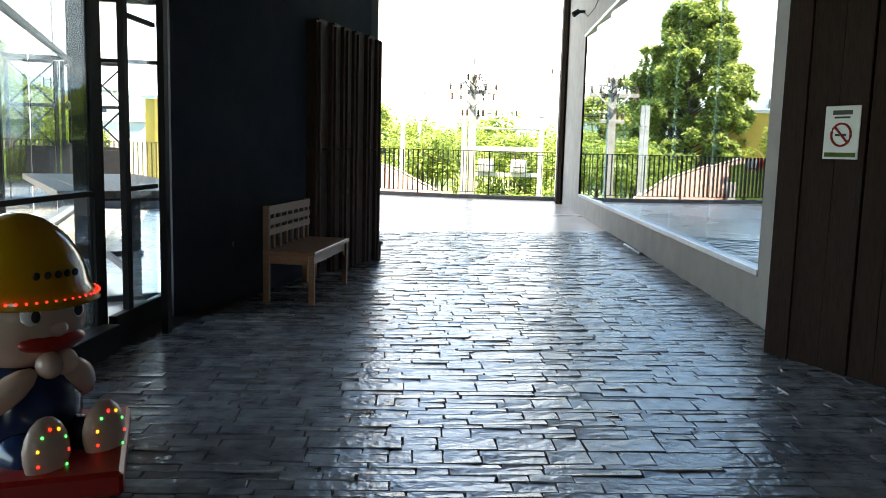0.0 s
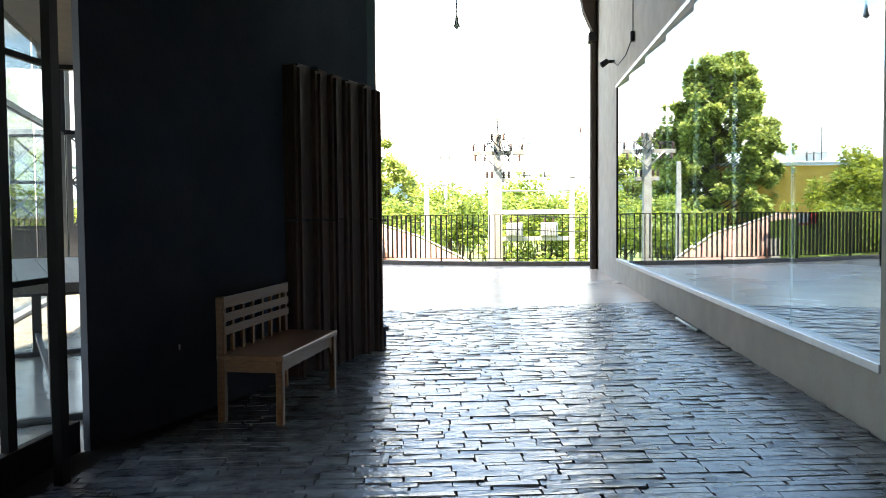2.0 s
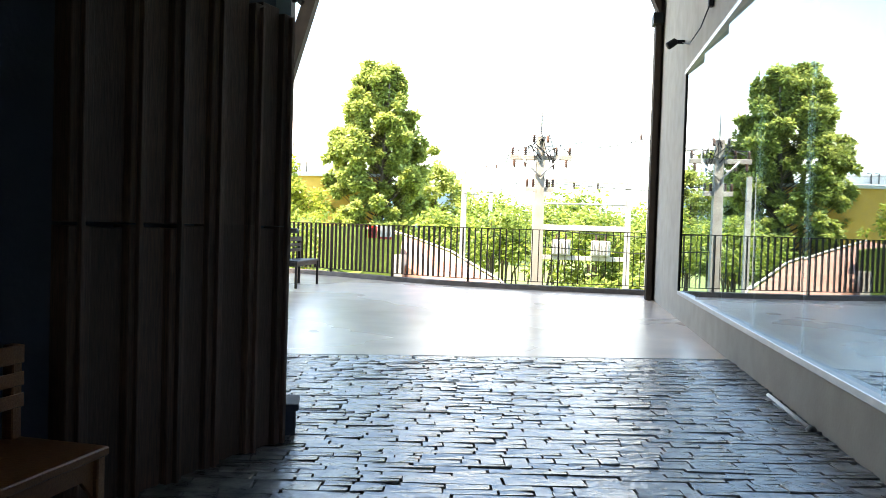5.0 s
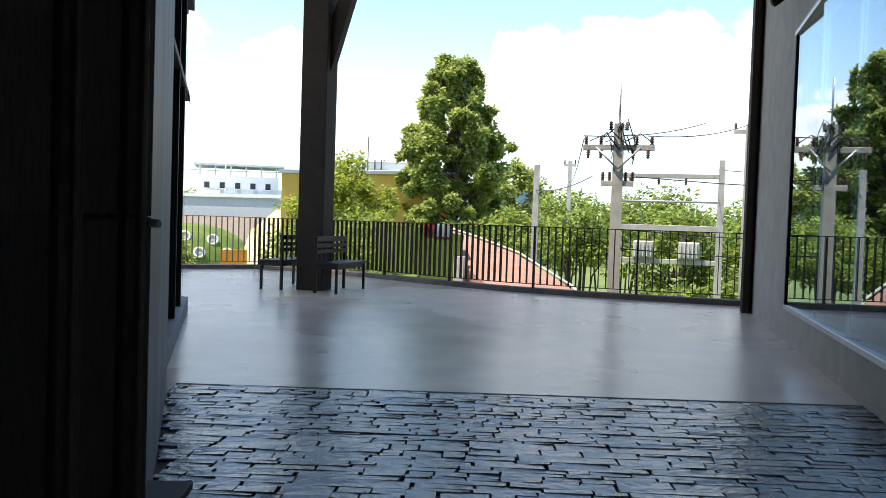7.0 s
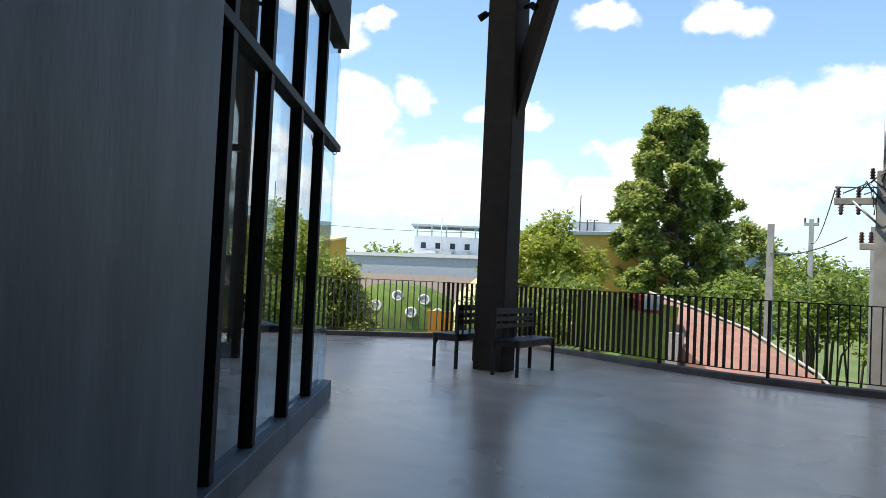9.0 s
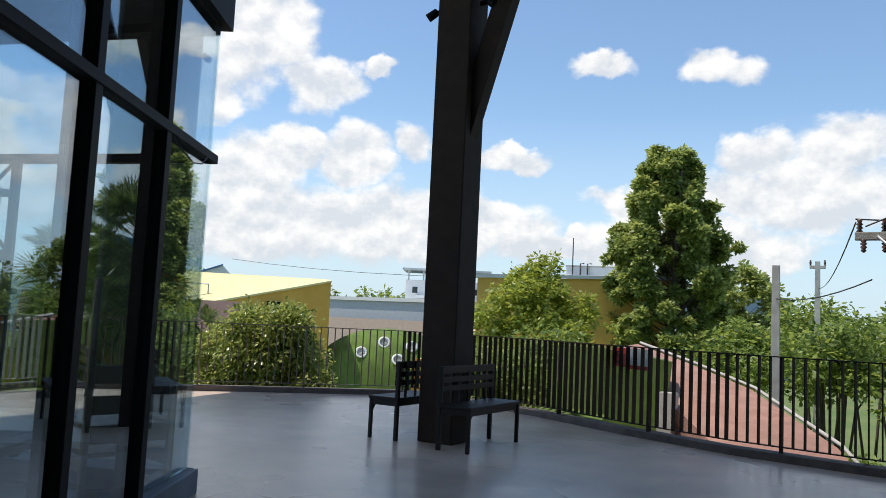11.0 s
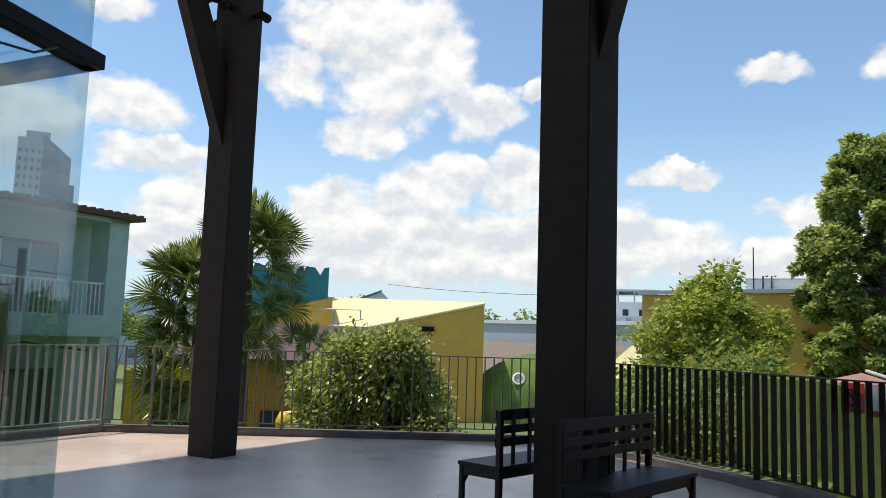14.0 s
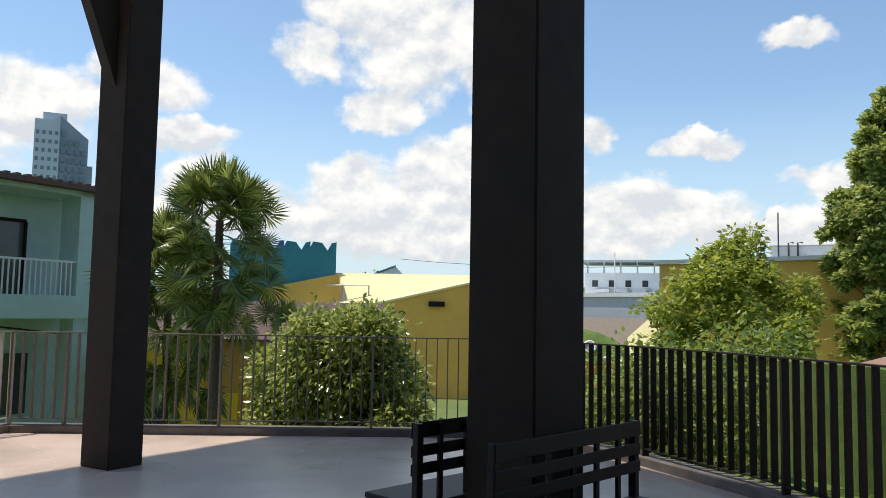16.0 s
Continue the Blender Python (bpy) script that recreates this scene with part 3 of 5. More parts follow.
structure(prism("roof_canopy", ROOF, ROOF_Z, ROOF_Z + 0.25, M_BOUNCE), "unseen canopy roof over the terrace, underside made pale to bounce light", "roof")


def steel_column(x, y, turn, brace, label):
    t = thing("steel_column", pose(x, y, 0, 0, 0, turn), label, "column", "canopy columns")
    bm = bmesh.new()
    add_box(bm, -0.25, 0.25, -0.24, 0.24, 0, ROOF_Z, bevel=0.012) if turn == 0 else add_box(bm, -0.225, 0.225, -0.21, 0.21, 0, ROOF_Z, bevel=0.012)
    part("shaft", bm, M_BROWNSTEEL, t)
    bx, by = brace
    d = Vector((bx, by, 0)).normalized()
    n = Vector((-d.y, d.x, 0)) * 0.1
    start = d * (0.24 if abs(d.x) > 0.5 else 0.19)
    slope = 0.30 if abs(d.x) > 0.5 else 0.37
    z0, z1 = 3.95, ROOF_Z
    bm = bmesh.new()
    lo = [start + Vector((0, 0, z0)), start + Vector((0, 0, z0 + 0.95))]
    hi = [start + d * slope * (z1 - z0) + Vector((0, 0, z1)), start + d * (slope * (z1 - z0) - 0.26) + Vector((0, 0, z1))]
    quad = [lo[0], hi[0], hi[1], lo[1]]
    a = [bm.verts.new(p + n) for p in quad]
    b = [bm.verts.new(p - n) for p in quad]
    bm.faces.new(a)
    bm.faces.new(b[::-1])
    for i in range(4):
        bm.faces.new((a[i], b[i], b[(i + 1) % 4], a[(i + 1) % 4]))
    part("brace", bm, M_BROWNSTEEL, t)
    return t


COL1 = steel_column(-5.34, 20.37, 0, (1, 0), "dark brown steel column with a slanting brace, benches round its foot")
COL2 = steel_column(-10.72, 20.3, 13, (-0.225, -0.974), "dark brown steel column with spotlights and a slanting brace")


def spotlight(m, label, parent_name="spotlight"):
    t = thing(parent_name, m, label, "spotlight", "spotlights")
    lathe("housing", [(0.03, 0.0), (0.055, 0.02), (0.06, 0.16), (0.05, 0.17)], M_BLACKMETAL, t, m=pose(0.12, 0, 0.02, 125, 0, 90))
    box("bracket", -0.005, 0.12, -0.02, 0.02, -0.03, 0.03, M_BLACKMETAL, t, bevel=0.004)
    return t


for x, y, z, r in ((-10.5, 20.38, 5.78, 13), (-10.6, 20.1, 5.83, -60), (-10.94, 20.22, 5.78, 193), (-10.83, 20.05, 5.98, 250)):
    spotlight(pose(x, y, z, 0, 0, r), "small black spotlight clamped to the column")
for x, y, z, r in ((-5.56, 20.3, 5.72, 200), (-5.06, 20.35, 5.78, -15)):
    spotlight(pose(x, y, z, 0, 0, r), "small black spotlight clamped to the column")
spotlight(pose(2.29, 17.7, 4.3, 0, 0, 190), "small black spotlight on the beige wall")


# ---- railings ----
def railing(name, pts, mat, label, fin_mesh):
    t = thing(name, pose(0, 0, 0), label, "railing")
    segs = [(Vector(a), Vector(b)) for a, b in zip(pts, pts[1:])]
    total = sum((b - a).length for a, b in segs)
    n = round(total / 0.142)
    for i in range(n + 1):
        s = min(total - 1e-4, total * i / n)
        for a, b in segs:
            if s <= (b - a).length + 1e-6:
                break
            s -= (b - a).length
        d = (b - a).normalized()
        p = a + d * s
        post = i % 14 == 0
        ob = new("post" if post else "fin", fin_mesh[1] if post else fin_mesh[0])
        ob.parent = t
        ob.matrix_basis = pose(p.x, p.y, 0, 0, 0, math.degrees(math.atan2(d.y, d.x)))
    for nm, z0, z1, w in (("top_rail", 1.29, 1.305, 0.035), ("bottom_rail", 0.17, 0.182, 0.03)):
        for a, b in segs:
            m, length = along(a, b)
            box(nm, -0.004, length + 0.004, -w, w, z0, z1, mat, t, m=m)
    return t


def fin_meshes(mat):
    out = []
    for w, t, z0, z1 in ((0.038, 0.006, 0.182, 1.29), (0.04, 0.014, 0.0, 1.291)):
        ob = box("fin", -t, t, -w, w, z0, z1, mat)
        out.append(ob.data)
        bpy.data.objects.remove(ob)
    return out


def kerb(name, pts, label):
    bm = bmesh.new()
    for a, b in zip(pts, pts[1:]):
        m, length = along(a, b)
        add_box(bm, -0.02, length + 0.02, -0.16, 0.1, -0.4, 0.1, m, bevel=0.008)
    structure(part(name, bm, M_KERB), label, "kerb")


# fins in the shaded, part-sunlit and sunlit tones of that paint
FINS = fin_meshes(M_RAILSHADE)
FINS_MID = fin_meshes(M_RAILPARTSUN)
FINS_PALE = fin_meshes(M_RAILSUN)
railing("railing", FENCE, M_RAILSHADE, "brown steel fin railing curving along the terrace edge, darkened as shaded", FINS)
railing("railing", FENCE_BACK, M_RAILPARTSUN, "brown steel fin railing before the leafy bush", FINS_MID)
railing("railing", FENCE_SIDE, M_RAILSUN, "steel fin railing on the terrace side, coloured pale as sunlit", FINS_PALE)
kerb("kerb_1", FENCE, "dark concrete kerb under the curved railing")
kerb("kerb_2", FENCE_BACK, "dark concrete kerb under the back railing")
kerb("kerb_3", FENCE_SIDE, "sunlit concrete kerb under the side railing")


# ---- benches ----
def bench(m, length, dep, h, back, mat, label, uprights):
    """Slatted-back bench; x along the seat, the back at y = 0, sitting towards -y."""
    t = thing("bench", m, label, "bench")
    box("seat", 0, length, -dep, 0.0, h - 0.035, h, mat, t, bevel=0.006)
    bm = bmesh.new()
    for y in (-dep + 0.03, -0.05):
        add_box(bm, 0.055, length - 0.055, y, y + 0.02, h - 0.11, h - 0.035)
    for x in (0.055, length - 0.055):  # rounded corners where apron meets leg
        k = 1 if x < 1 and x < length / 2 else -1
        vs = [bm.verts.new((x, y, h - 0.11 - dz)) for y in (-dep + 0.03, -dep + 0.05) for dz in (0.0, 0.07)]
        w = [bm.verts.new((x + k * 0.06, y, h - 0.11)) for y in (-dep + 0.03, -dep + 0.05)]
        bm.faces.new((vs[0], vs[1], w[0]))
        bm.faces.new((vs[2], w[1], vs[3]))
        bm.faces.new((vs[1], vs[3], w[1], w[0]))
    part("apron", bm, mat, t)
    for x in (0.005, length - 0.055):
        box("side_rail", x + 0.01, x + 0.04, -dep + 0.06, -0.055, h - 0.11, h - 0.035, mat, t)
        box("leg", x, x + 0.044, -dep + 0.01, -dep + 0.054, 0, h - 0.035, mat, t, bevel=0.005)
        box("leg", x, x + 0.05, -0.05, 0.0, 0, h + back, mat, t, bevel=0.005)
    for u0, u1 in ((0.8, 1.0), (0.56, 0.71), (0.33, 0.48)):
        box("back_slat", 0.003, length - 0.003, -0.058, -0.05, h + back * u0, h + back * u1, mat, t, bevel=0.003)
    for i in range(uprights):
        x = length * (i + 1) / (uprights + 1)
        box("upright", x - 0.018, x + 0.018, -0.049, -0.03, h, h + back * 0.97, mat, t)
    return t


bench(pose(-1.635, 6.48, 0, 0, 0, 85), 1.12, 0.44, 0.45, 0.36, M_TEAK, "oiled teak bench with slatted back against the dark wall", 6)
bench(pose(-5.06, 19.7, 0, 0, 0, 90), 1.4, 0.46, 0.54, 0.46, M_BENCHDARK, "dark wooden bench backed onto the steel column", 5)
bench(pose(-5.76, 21.3, 0, 0, 0, -90), 1.4, 0.46, 0.54, 0.46, M_BENCHDARK, "dark wooden bench on the column's far side", 5)


# ---- outdoors ----
GZ = -4.2
structure(obj("ground", [(-1500, -1500, GZ), (1500, -1500, GZ), (1500, 1500, GZ), (-1500, 1500, GZ)], [(0, 1, 2, 3)], M_GROUND), "flat ground far below the terrace", "ground")


def leaves_mesh(name, centres, radii, count, size, mat, parent, rng, squash=1.0, droop=0.3, level=0.55):
    """Small folded leaves, scattered in clumps near the surface of each clump."""
    c = np.array(centres)
    r = np.array(radii)
    pick = rng.choice(len(c), count, p=r**2 / (r**2).sum())
    d = rng.normal(size=(count, 3))
    d /= np.linalg.norm(d, axis=1)[:, None]
    rad = r[pick] * (rng.uniform(0, 1, count) ** 0.45 * 0.95 + np.abs(rng.normal(size=count)) * 0.22)
    p = c[pick] + d * rad[:, None] * (1, 1, squash)
    ax = d + rng.normal(size=(count, 3)) * 0.7
    ax[:, 2] = ax[:, 2] * level - droop
    ax /= np.linalg.norm(ax, axis=1)[:, None]
    up = rng.normal(size=(count, 3)) * 0.6 + (0, 0, 1)
    side = np.cross(ax, up)
    side /= np.linalg.norm(side, axis=1)[:, None] + 1e-9
    nrm = np.cross(side, ax)
    s = size * rng.uniform(0.6, 1.3, count)[:, None]
    v = np.stack([p, p + ax * s * 0.5 + side * s * 0.27 - nrm * s * 0.06, p + ax * s, p + ax * s * 0.5 - side * s * 0.27 - nrm * s * 0.06], 1).reshape(-1, 3)
    me = bpy.data.meshes.new(name)
    n = count
    me.vertices.add(4 * n)
    me.vertices.foreach_set("co", v.ravel())
    me.loops.add(6 * n)
    base = np.arange(n)[:, None] * 4
    me.loops.foreach_set("vertex_index", (base + [0, 1, 2, 0, 2, 3]).ravel())
    me.polygons.add(2 * n)
    me.polygons.foreach_set("loop_start", np.arange(2 * n) * 3)
    me.update(calc_edges=True)
    me.materials.append(mat)
    ob = new(name, me)
    ob.parent = parent
    return ob


def tree(name, base, height, radius, crown_from, count, leaf, mat, label, seed, profile=None, trunk_r=0.16, clumps=46, clump_r=0.2):
    """A tapered trunk with limbs that end in clumps of leaves. profile: crown half width by relative height."""
    rng = np.random.default_rng(seed)
    t = thing(name, pose(*base), label, "tree")
    profile = profile or (lambda u: math.sin(math.pi * min(1, 0.12 + 0.88 * u)) ** 0.6)
    bm = bmesh.new()
    lean = rng.normal(size=2) * 0.03
    trunk = [Vector((lean[0] * height * u, lean[1] * height * u, height * 0.93 * u)) for u in np.linspace(0, 1, 8)]
    add_tube(bm, trunk, trunk_r, 8, trunk_r * 0.18)
    cs, rs = [], []
    for i in range(clumps):
        u = (i + 0.5) / clumps
        a = i * 2.399963 + rng.normal() * 0.3
        w = radius * profile(u) * rng.uniform(0.3, 1.0) ** 0.6
        z = crown_from + (height - crown_from) * u
        c = Vector((math.cos(a) * w, math.sin(a) * w, z))
        root_z = max(crown_from * 0.7, z - w * 0.8)
        k = root_z / (height * 0.93)
        root = Vector((lean[0] * root_z, lean[1] * root_z, root_z))
        midp = root.lerp(c, 0.5) + Vector((0, 0, -0.08 * w))
        add_tube(bm, [root, midp, c], trunk_r * 0.26 * (1.05 - k), 5, 0.01, cap=False)
        rr = radius * clump_r * rng.uniform(0.75, 1.35)
        cs.append(tuple(c))
        rs.append(rr)
        for j in range(3):
            o = rng.normal(size=3) * rr * 0.9
            cs.append((c.x + o[0], c.y + o[1], c.z + o[2]))
            rs.append(rr * rng.uniform(0.35, 0.65))
    part("trunk", bm, M_BARK, t, smooth=True)
    leaves_mesh("crown", cs, rs, count, leaf, mat, t, rng)
    return t


tree("broadleaf_tree", (-11.6, 54.8, GZ), 15.4, 3.15, 2.8, 120000, 0.29, M_LEAF, "tall dense green broadleaf tree beyond the lawn", 3,
     lambda u: np.interp(u, (0, 0.2, 0.45, 0.6, 0.75, 0.9, 1), (1.0, 1.04, 1.0, 0.94, 0.76, 0.5, 0.3)), 0.3, 200, 0.098)
tree("broadleaf_tree", (-8.6, 61.0, GZ), 9.6, 2.9, 3.0, 14000, 0.32, M_LEAF, "lower green tree behind the tall one", 4, None, 0.18, 50, 0.14)
tree("young_tree", (-12.5, 38.9, GZ), 7.8, 2.45, 3.5, 20000, 0.19, M_LEAFPALE, "pale green young tree before a yellow wall", 5, None, 0.09, 70, 0.14)


def bush(base, size, count, leaf, mat, label, seed, name="bush"):
    rng = np.random.default_rng(seed)
    t = thing(name, pose(*base), label, "bush")
    cs, rs = [], []
    bm = bmesh.new()
    for i in range(230):
        a = rng.uniform(0, 2 * math.pi)
        u = rng.uniform(0, 1) ** 0.5
        z = rng.uniform(0.12, 1.0)
        k = math.sqrt(max(0.05, 1 - max(0, z - 0.5) ** 2 * 2.7))
        c = Vector((math.cos(a) * u * size[0] * k, math.sin(a) * u * size[1] * k, z * size[2]))
        cs.append(tuple(c))
        rs.append(size[2] * 0.075 * rng.uniform(0.7, 1.6))
        if i < 24:
            add_tube(bm, [Vector((c.x * 0.2, c.y * 0.2, 0)), Vector((c.x * 0.7, c.y * 0.7, c.z * 0.55)), c], 0.03, 5, 0.006, cap=False)
    part("stems", bm, M_BARK, t, smooth=True)
    leaves_mesh("leaves", cs, rs, count, leaf, mat, t, rng, droop=0.7, level=1.0)
    return t


bush((-12.95, 25.05, -2.6), (1.85, 0.85, 4.05), 105000, 0.118, M_LEAFBUSH, "dense glossy green bush growing behind the railing", 11)
bush((-11.35, 25.55, -2.6), (0.5, 0.4, 2.2), 8000, 0.095, M_LEAFBUSH, "low straggling bush behind the railing", 17)
for k, (sx, sy, sh) in enumerate(((-9.3, 28.2, 4.6), (-8.0, 28.0, 5.1), (-10.6, 31.0, 5.0), (-8.3, 30.5, 5.4))):
    bush((sx, sy, GZ), (1.25, 1.2, sh), 11000, 0.14, M_LEAFWOOD, "green shrub below the terrace railing", 12 + k)


def thicket(name, spots, label, seed, mat, leaf=0.2, count=60000):
    rng = np.random.default_rng(seed)
    t = thing(name, pose(0, 0, 0), label, "thicket", kind="stuff")
    cs, rs = [], []
    bm = bmesh.new()
    for x, y, z, r in spots:
        for i in range(16):
            d = rng.normal(size=3)
            d /= np.linalg.norm(d)
            d[2] = abs(d[2]) * 1.1 - 0.3
            c = np.array((x, y, z)) + d * r * rng.uniform(0.4, 1)
            cs.append(tuple(c))
            rs.append(r * rng.uniform(0.14, 0.3))
            if i < 5:
                add_tube(bm, [(x, y, GZ), (x + d[0] * r * 0.3, y + d[1] * r * 0.3, z - r * 0.4), tuple(c)], 0.06, 5, 0.012, cap=False)
    part("branches", bm, M_BARK, t, smooth=True)
    leaves_mesh("foliage", cs, rs, count, leaf, mat, t, rng)
    return t


rng0 = np.random.default_rng(21)
spots = []
for i in range(34):
    x = rng0.uniform(-6, 12)
    y = rng0.uniform(33, 48) + max(0, -x) * 1.2
    top = 2.2 + (y - 33) * 0.07 + rng0.normal() * 0.4
    r = rng0.uniform(1.6, 2.6)
    spots.append((x, y, top - r, r))
for i in range(70):
    x = rng0.uniform(-2.2, 11)
    y = rng0.uniform(25.4, 39)
    r = rng0.uniform(1.2, 1.9)
    spots.append((x, y, rng0.uniform(-3.4, -1.0) - 0.3 * (x < 0), r))
thicket("thicket", spots, "bright green bamboo and shrubs filling the ground beyond", 22, M_LEAFWOOD, 0.23, 150000)
far = []
for i in range(46):
    a = radians(rng0.uniform(-40, 85))
    dd = rng0.uniform(90, 150)
    r = rng0.uniform(3, 5)
    far.append((-2 - math.sin(a) * dd, 14 + math.cos(a) * dd, rng0.uniform(-0.5, 3.5), r))
for i in range(9):
    a = radians(31 + i * 1.5)
    far.append((-2 - math.sin(a) * 112, 14 + math.cos(a) * 112, 2.6 + rng0.uniform(-0.5, 0.6), rng0.uniform(2.2, 3.2)))
thicket("distant_treeline", far, "hazy green treeline on the horizon", 23, M_LEAFWOOD, 0.7, 40000)


def fan_palm(base, height, fans, label, seed, skirt=2.6, reach=1.0):
    """Trunk with ringed scars; stiff fans stand round the heart and hang in tiers down the trunk."""
    rng = np.random.default_rng(seed)
    t = thing("fan_palm", pose(*base), label, "palm tree")
    bend = lambda z: 0.05 * math.sin(z / height * 5)
    bm = bmesh.new()
    add_tube(bm, [Vector((bend(height * u), 0, height * u)) for u in np.linspace(0, 1, 14)], 0.12, 10, 0.09)
    for k in range(int(height / 0.11)):
        z = k * 0.11
        add_tube(bm, [(bend(z), 0, z), (bend(z), 0, z + 0.035)], 0.135 - 0.03 * z / height, 8)
    part("trunk", bm, M_BARK, t)
    vs, fs = [], []
    for i in range(fans):
        u = i / (fans - 1)
        a = i * 2.399963 + rng.normal() * 0.25
        el = radians(np.interp(u, (0, 0.2, 0.55, 0.75, 1), (82, 52, 14, -6, -42)) + rng.normal() * 9)
        z0 = height - skirt * max(0.0, u - 0.42) * 1.2 * rng.uniform(0.8, 1.15)
        out = Vector((math.cos(a), math.sin(a), 0))
        d = out * math.cos(el) + Vector((0, 0, math.sin(el)))
        stem = reach * rng.uniform(0.55, 1.05)
        root = Vector((bend(z0), 0, z0))
        hub = root + d * stem + Vector((0, 0, -0.1 * stem))
        # the blade turns over at its hub and faces up and out
        d = (d + Vector((0, 0, -0.15 - 0.4 * u))).normalized()
        side = d.cross(Vector((0, 0, 1)))
        side = side.normalized() if side.length > 0.05 else Vector((1, 0, 0))
        side = Matrix.Rotation(rng.uniform(-1.45, 1.45), 3, d) @ side
        nrm = side.cross(d)
        b0 = len(vs)
        w = side * 0.014
        vs += [root + w, root - w, hub - w, hub + w]
        fs.append((b0, b0 + 1, b0 + 2, b0 + 3))
        blades = 27
        blade = reach * rng.uniform(0.5, 0.64)
        for k in range(blades):
            th = radians(-128 + 256 * k / (blades - 1) + rng.normal() * 1.2)
            dirv = d * math.cos(th) + side * math.sin(th) + nrm * 0.16 * math.sin(th) ** 2
            ln = blade * (0.74 + 0.26 * math.cos(th * 0.6)) * rng.uniform(0.9, 1.05)
            wv = (side * math.cos(th) - d * math.sin(th)) * blade * 0.036
            midp = hub + dirv * ln * 0.6
            tip = hub + dirv * ln + Vector((0, 0, -ln * rng.uniform(0.0, 0.14) * (0.4 + u)))
            b0 = len(vs)
            lift = nrm * blade * 0.022
            vs += [hub, midp + wv - lift, midp + lift, midp - wv - lift, tip]
            fs += [(b0, b0 + 1, b0 + 2), (b0, b0 + 2, b0 + 3), (b0 + 1, b0 + 4, b0 + 2), (b0 + 2, b0 + 4, b0 + 3)]
    obj("crown", vs, fs, M_PALM, t)
    return t


fan_palm((-19.4, 26.5, GZ), 7.95, 92, "tall fan palm with spiky dark green fronds", 31, 2.9, 1.14)
fan_palm((-22.0, 26.6, GZ), 6.7, 140, "shorter fan palm beside the taller one", 32, 3.6, 1.35)
fan_palm((-17.9, 27.4, GZ), 5.2, 22, "low fan palm among taller palms", 33, 1.0, 0.8)


# ---- buildings ----
def mint_house():
    p, q = (-24.66, 17.1), (-27.06, 26.83)
    m, length = along(p, q)
    t = thing("house", m, "two-storey mint green house with balcony and red roof", "house")
    L = length
    # body walls, set back behind the balcony
    bm = bmesh.new()
    add_box(bm, 0, L, 1.6, 6, GZ, 5.05)
    part("wall", bm, M_MINT, t)
    box("balcony", 0, L, 0, 1.6, 1.26, 1.94, M_MINT, t)
    box("pillar", L - 0.75, L, 0.0, 0.9, 1.94, 5.1, M_MINT, t)
    box("pillar", L - 0.75, L - 0.1, 0.05, 0.7, GZ, 1.26, M_MINT, t)
    box("eave", 0, L, 0, 1.6, 4.95, 5.1, M_MINT, t)
    r = thing("roof", Matrix.Identity(4), "", "")
    r.parent = t
    bm = bmesh.new()
    add_box(bm, -0.3, L + 0.35, -0.35, 6.3, 5.1, 5.24)
    ob = part("roof_sheet", bm, M_REDROOF, t, "dark red ribbed roof")
    n = 34
    for i in range(n):
        x = -0.3 + (L + 0.65) * (i + 0.5) / n
        box("rib", x - 0.07, x + 0.07, -0.36, 6.3, 5.24, 5.3, M_REDROOF, ob)
    bpy.data.objects.remove(r)
    for x0 in (L - 4.4, L - 9.2):
        w = box("window", x0, x0 + 2.9, 1.52, 1.6, 1.95, 4.15, M_DARKPANE, t, "dark glazed balcony doors")
        for k in range(4):
            x = x0 + 2.9 * k / 3
            box("frame", x - 0.04, x + 0.04, 1.47, 1.53, 1.95, 4.15, M_WHITE if k < 3 else M_DARKWOOD, w)
        box("frame", x0, x0 + 2.9, 1.47, 1.53, 4.12, 4.22, M_DARKWOOD, w)
    rail = box("balcony_rail", 0, L - 0.75, 0.06, 0.1, 2.92, 2.98, M_WHITE, t, "white balcony railing")
    k = 0
    x = L - 0.9
    while x > L - 9.0:
        box("bar", x - 0.018, x + 0.018, 0.06, 0.1, 1.94, 2.92, M_WHITE, rail)
        x -= 0.16
    box("window", L - 4.6, L - 1.2, 1.5, 1.6, -1.6, 0.2, M_DARKPANE, t, "dark ground-floor window")
    bm = bmesh.new()
    add_tube(bm, [(L - 6, 0.6, 0.7), (L - 3, 0.6, 1.05), (L - 0.8, 0.6, 0.8)], 0.03, 6)
    part("cable", bm, M_CABLE, t)


mint_house()


def castle_wall():
    p, q = (-53.6, 47.2), (-49.2, 53.5)
    m, L = along(p, q)
    t = thing("castle_wall", m, "teal painted castle wall with pointed battlements", "castle wall")
    box("wall", 0, L, 0, 3.0, GZ, 5.9, M_TEAL, t)
    n = 4
    w = L / n
    for i in range(n):
        a = w * i
        outline = [(a, 5.9), (a + w, 5.9), (a + w, 6.7), (a + 0.82 * w, 6.62), (a + 0.66 * w, 6.05), (a + 0.45 * w, 6.62), (a + 0.1 * w, 6.7), (a, 6.3)]
        k = len(outline)
        vs = [(x, y, z) for y in (0, 0.5) for x, z in outline]
        obj("battlement", vs, [tuple(range(k)), tuple(range(2 * k - 1, k - 1, -1))] + [(p, (p + 1) % k, k + (p + 1) % k, k + p) for p in range(k)], M_TEAL, t)


castle_wall()


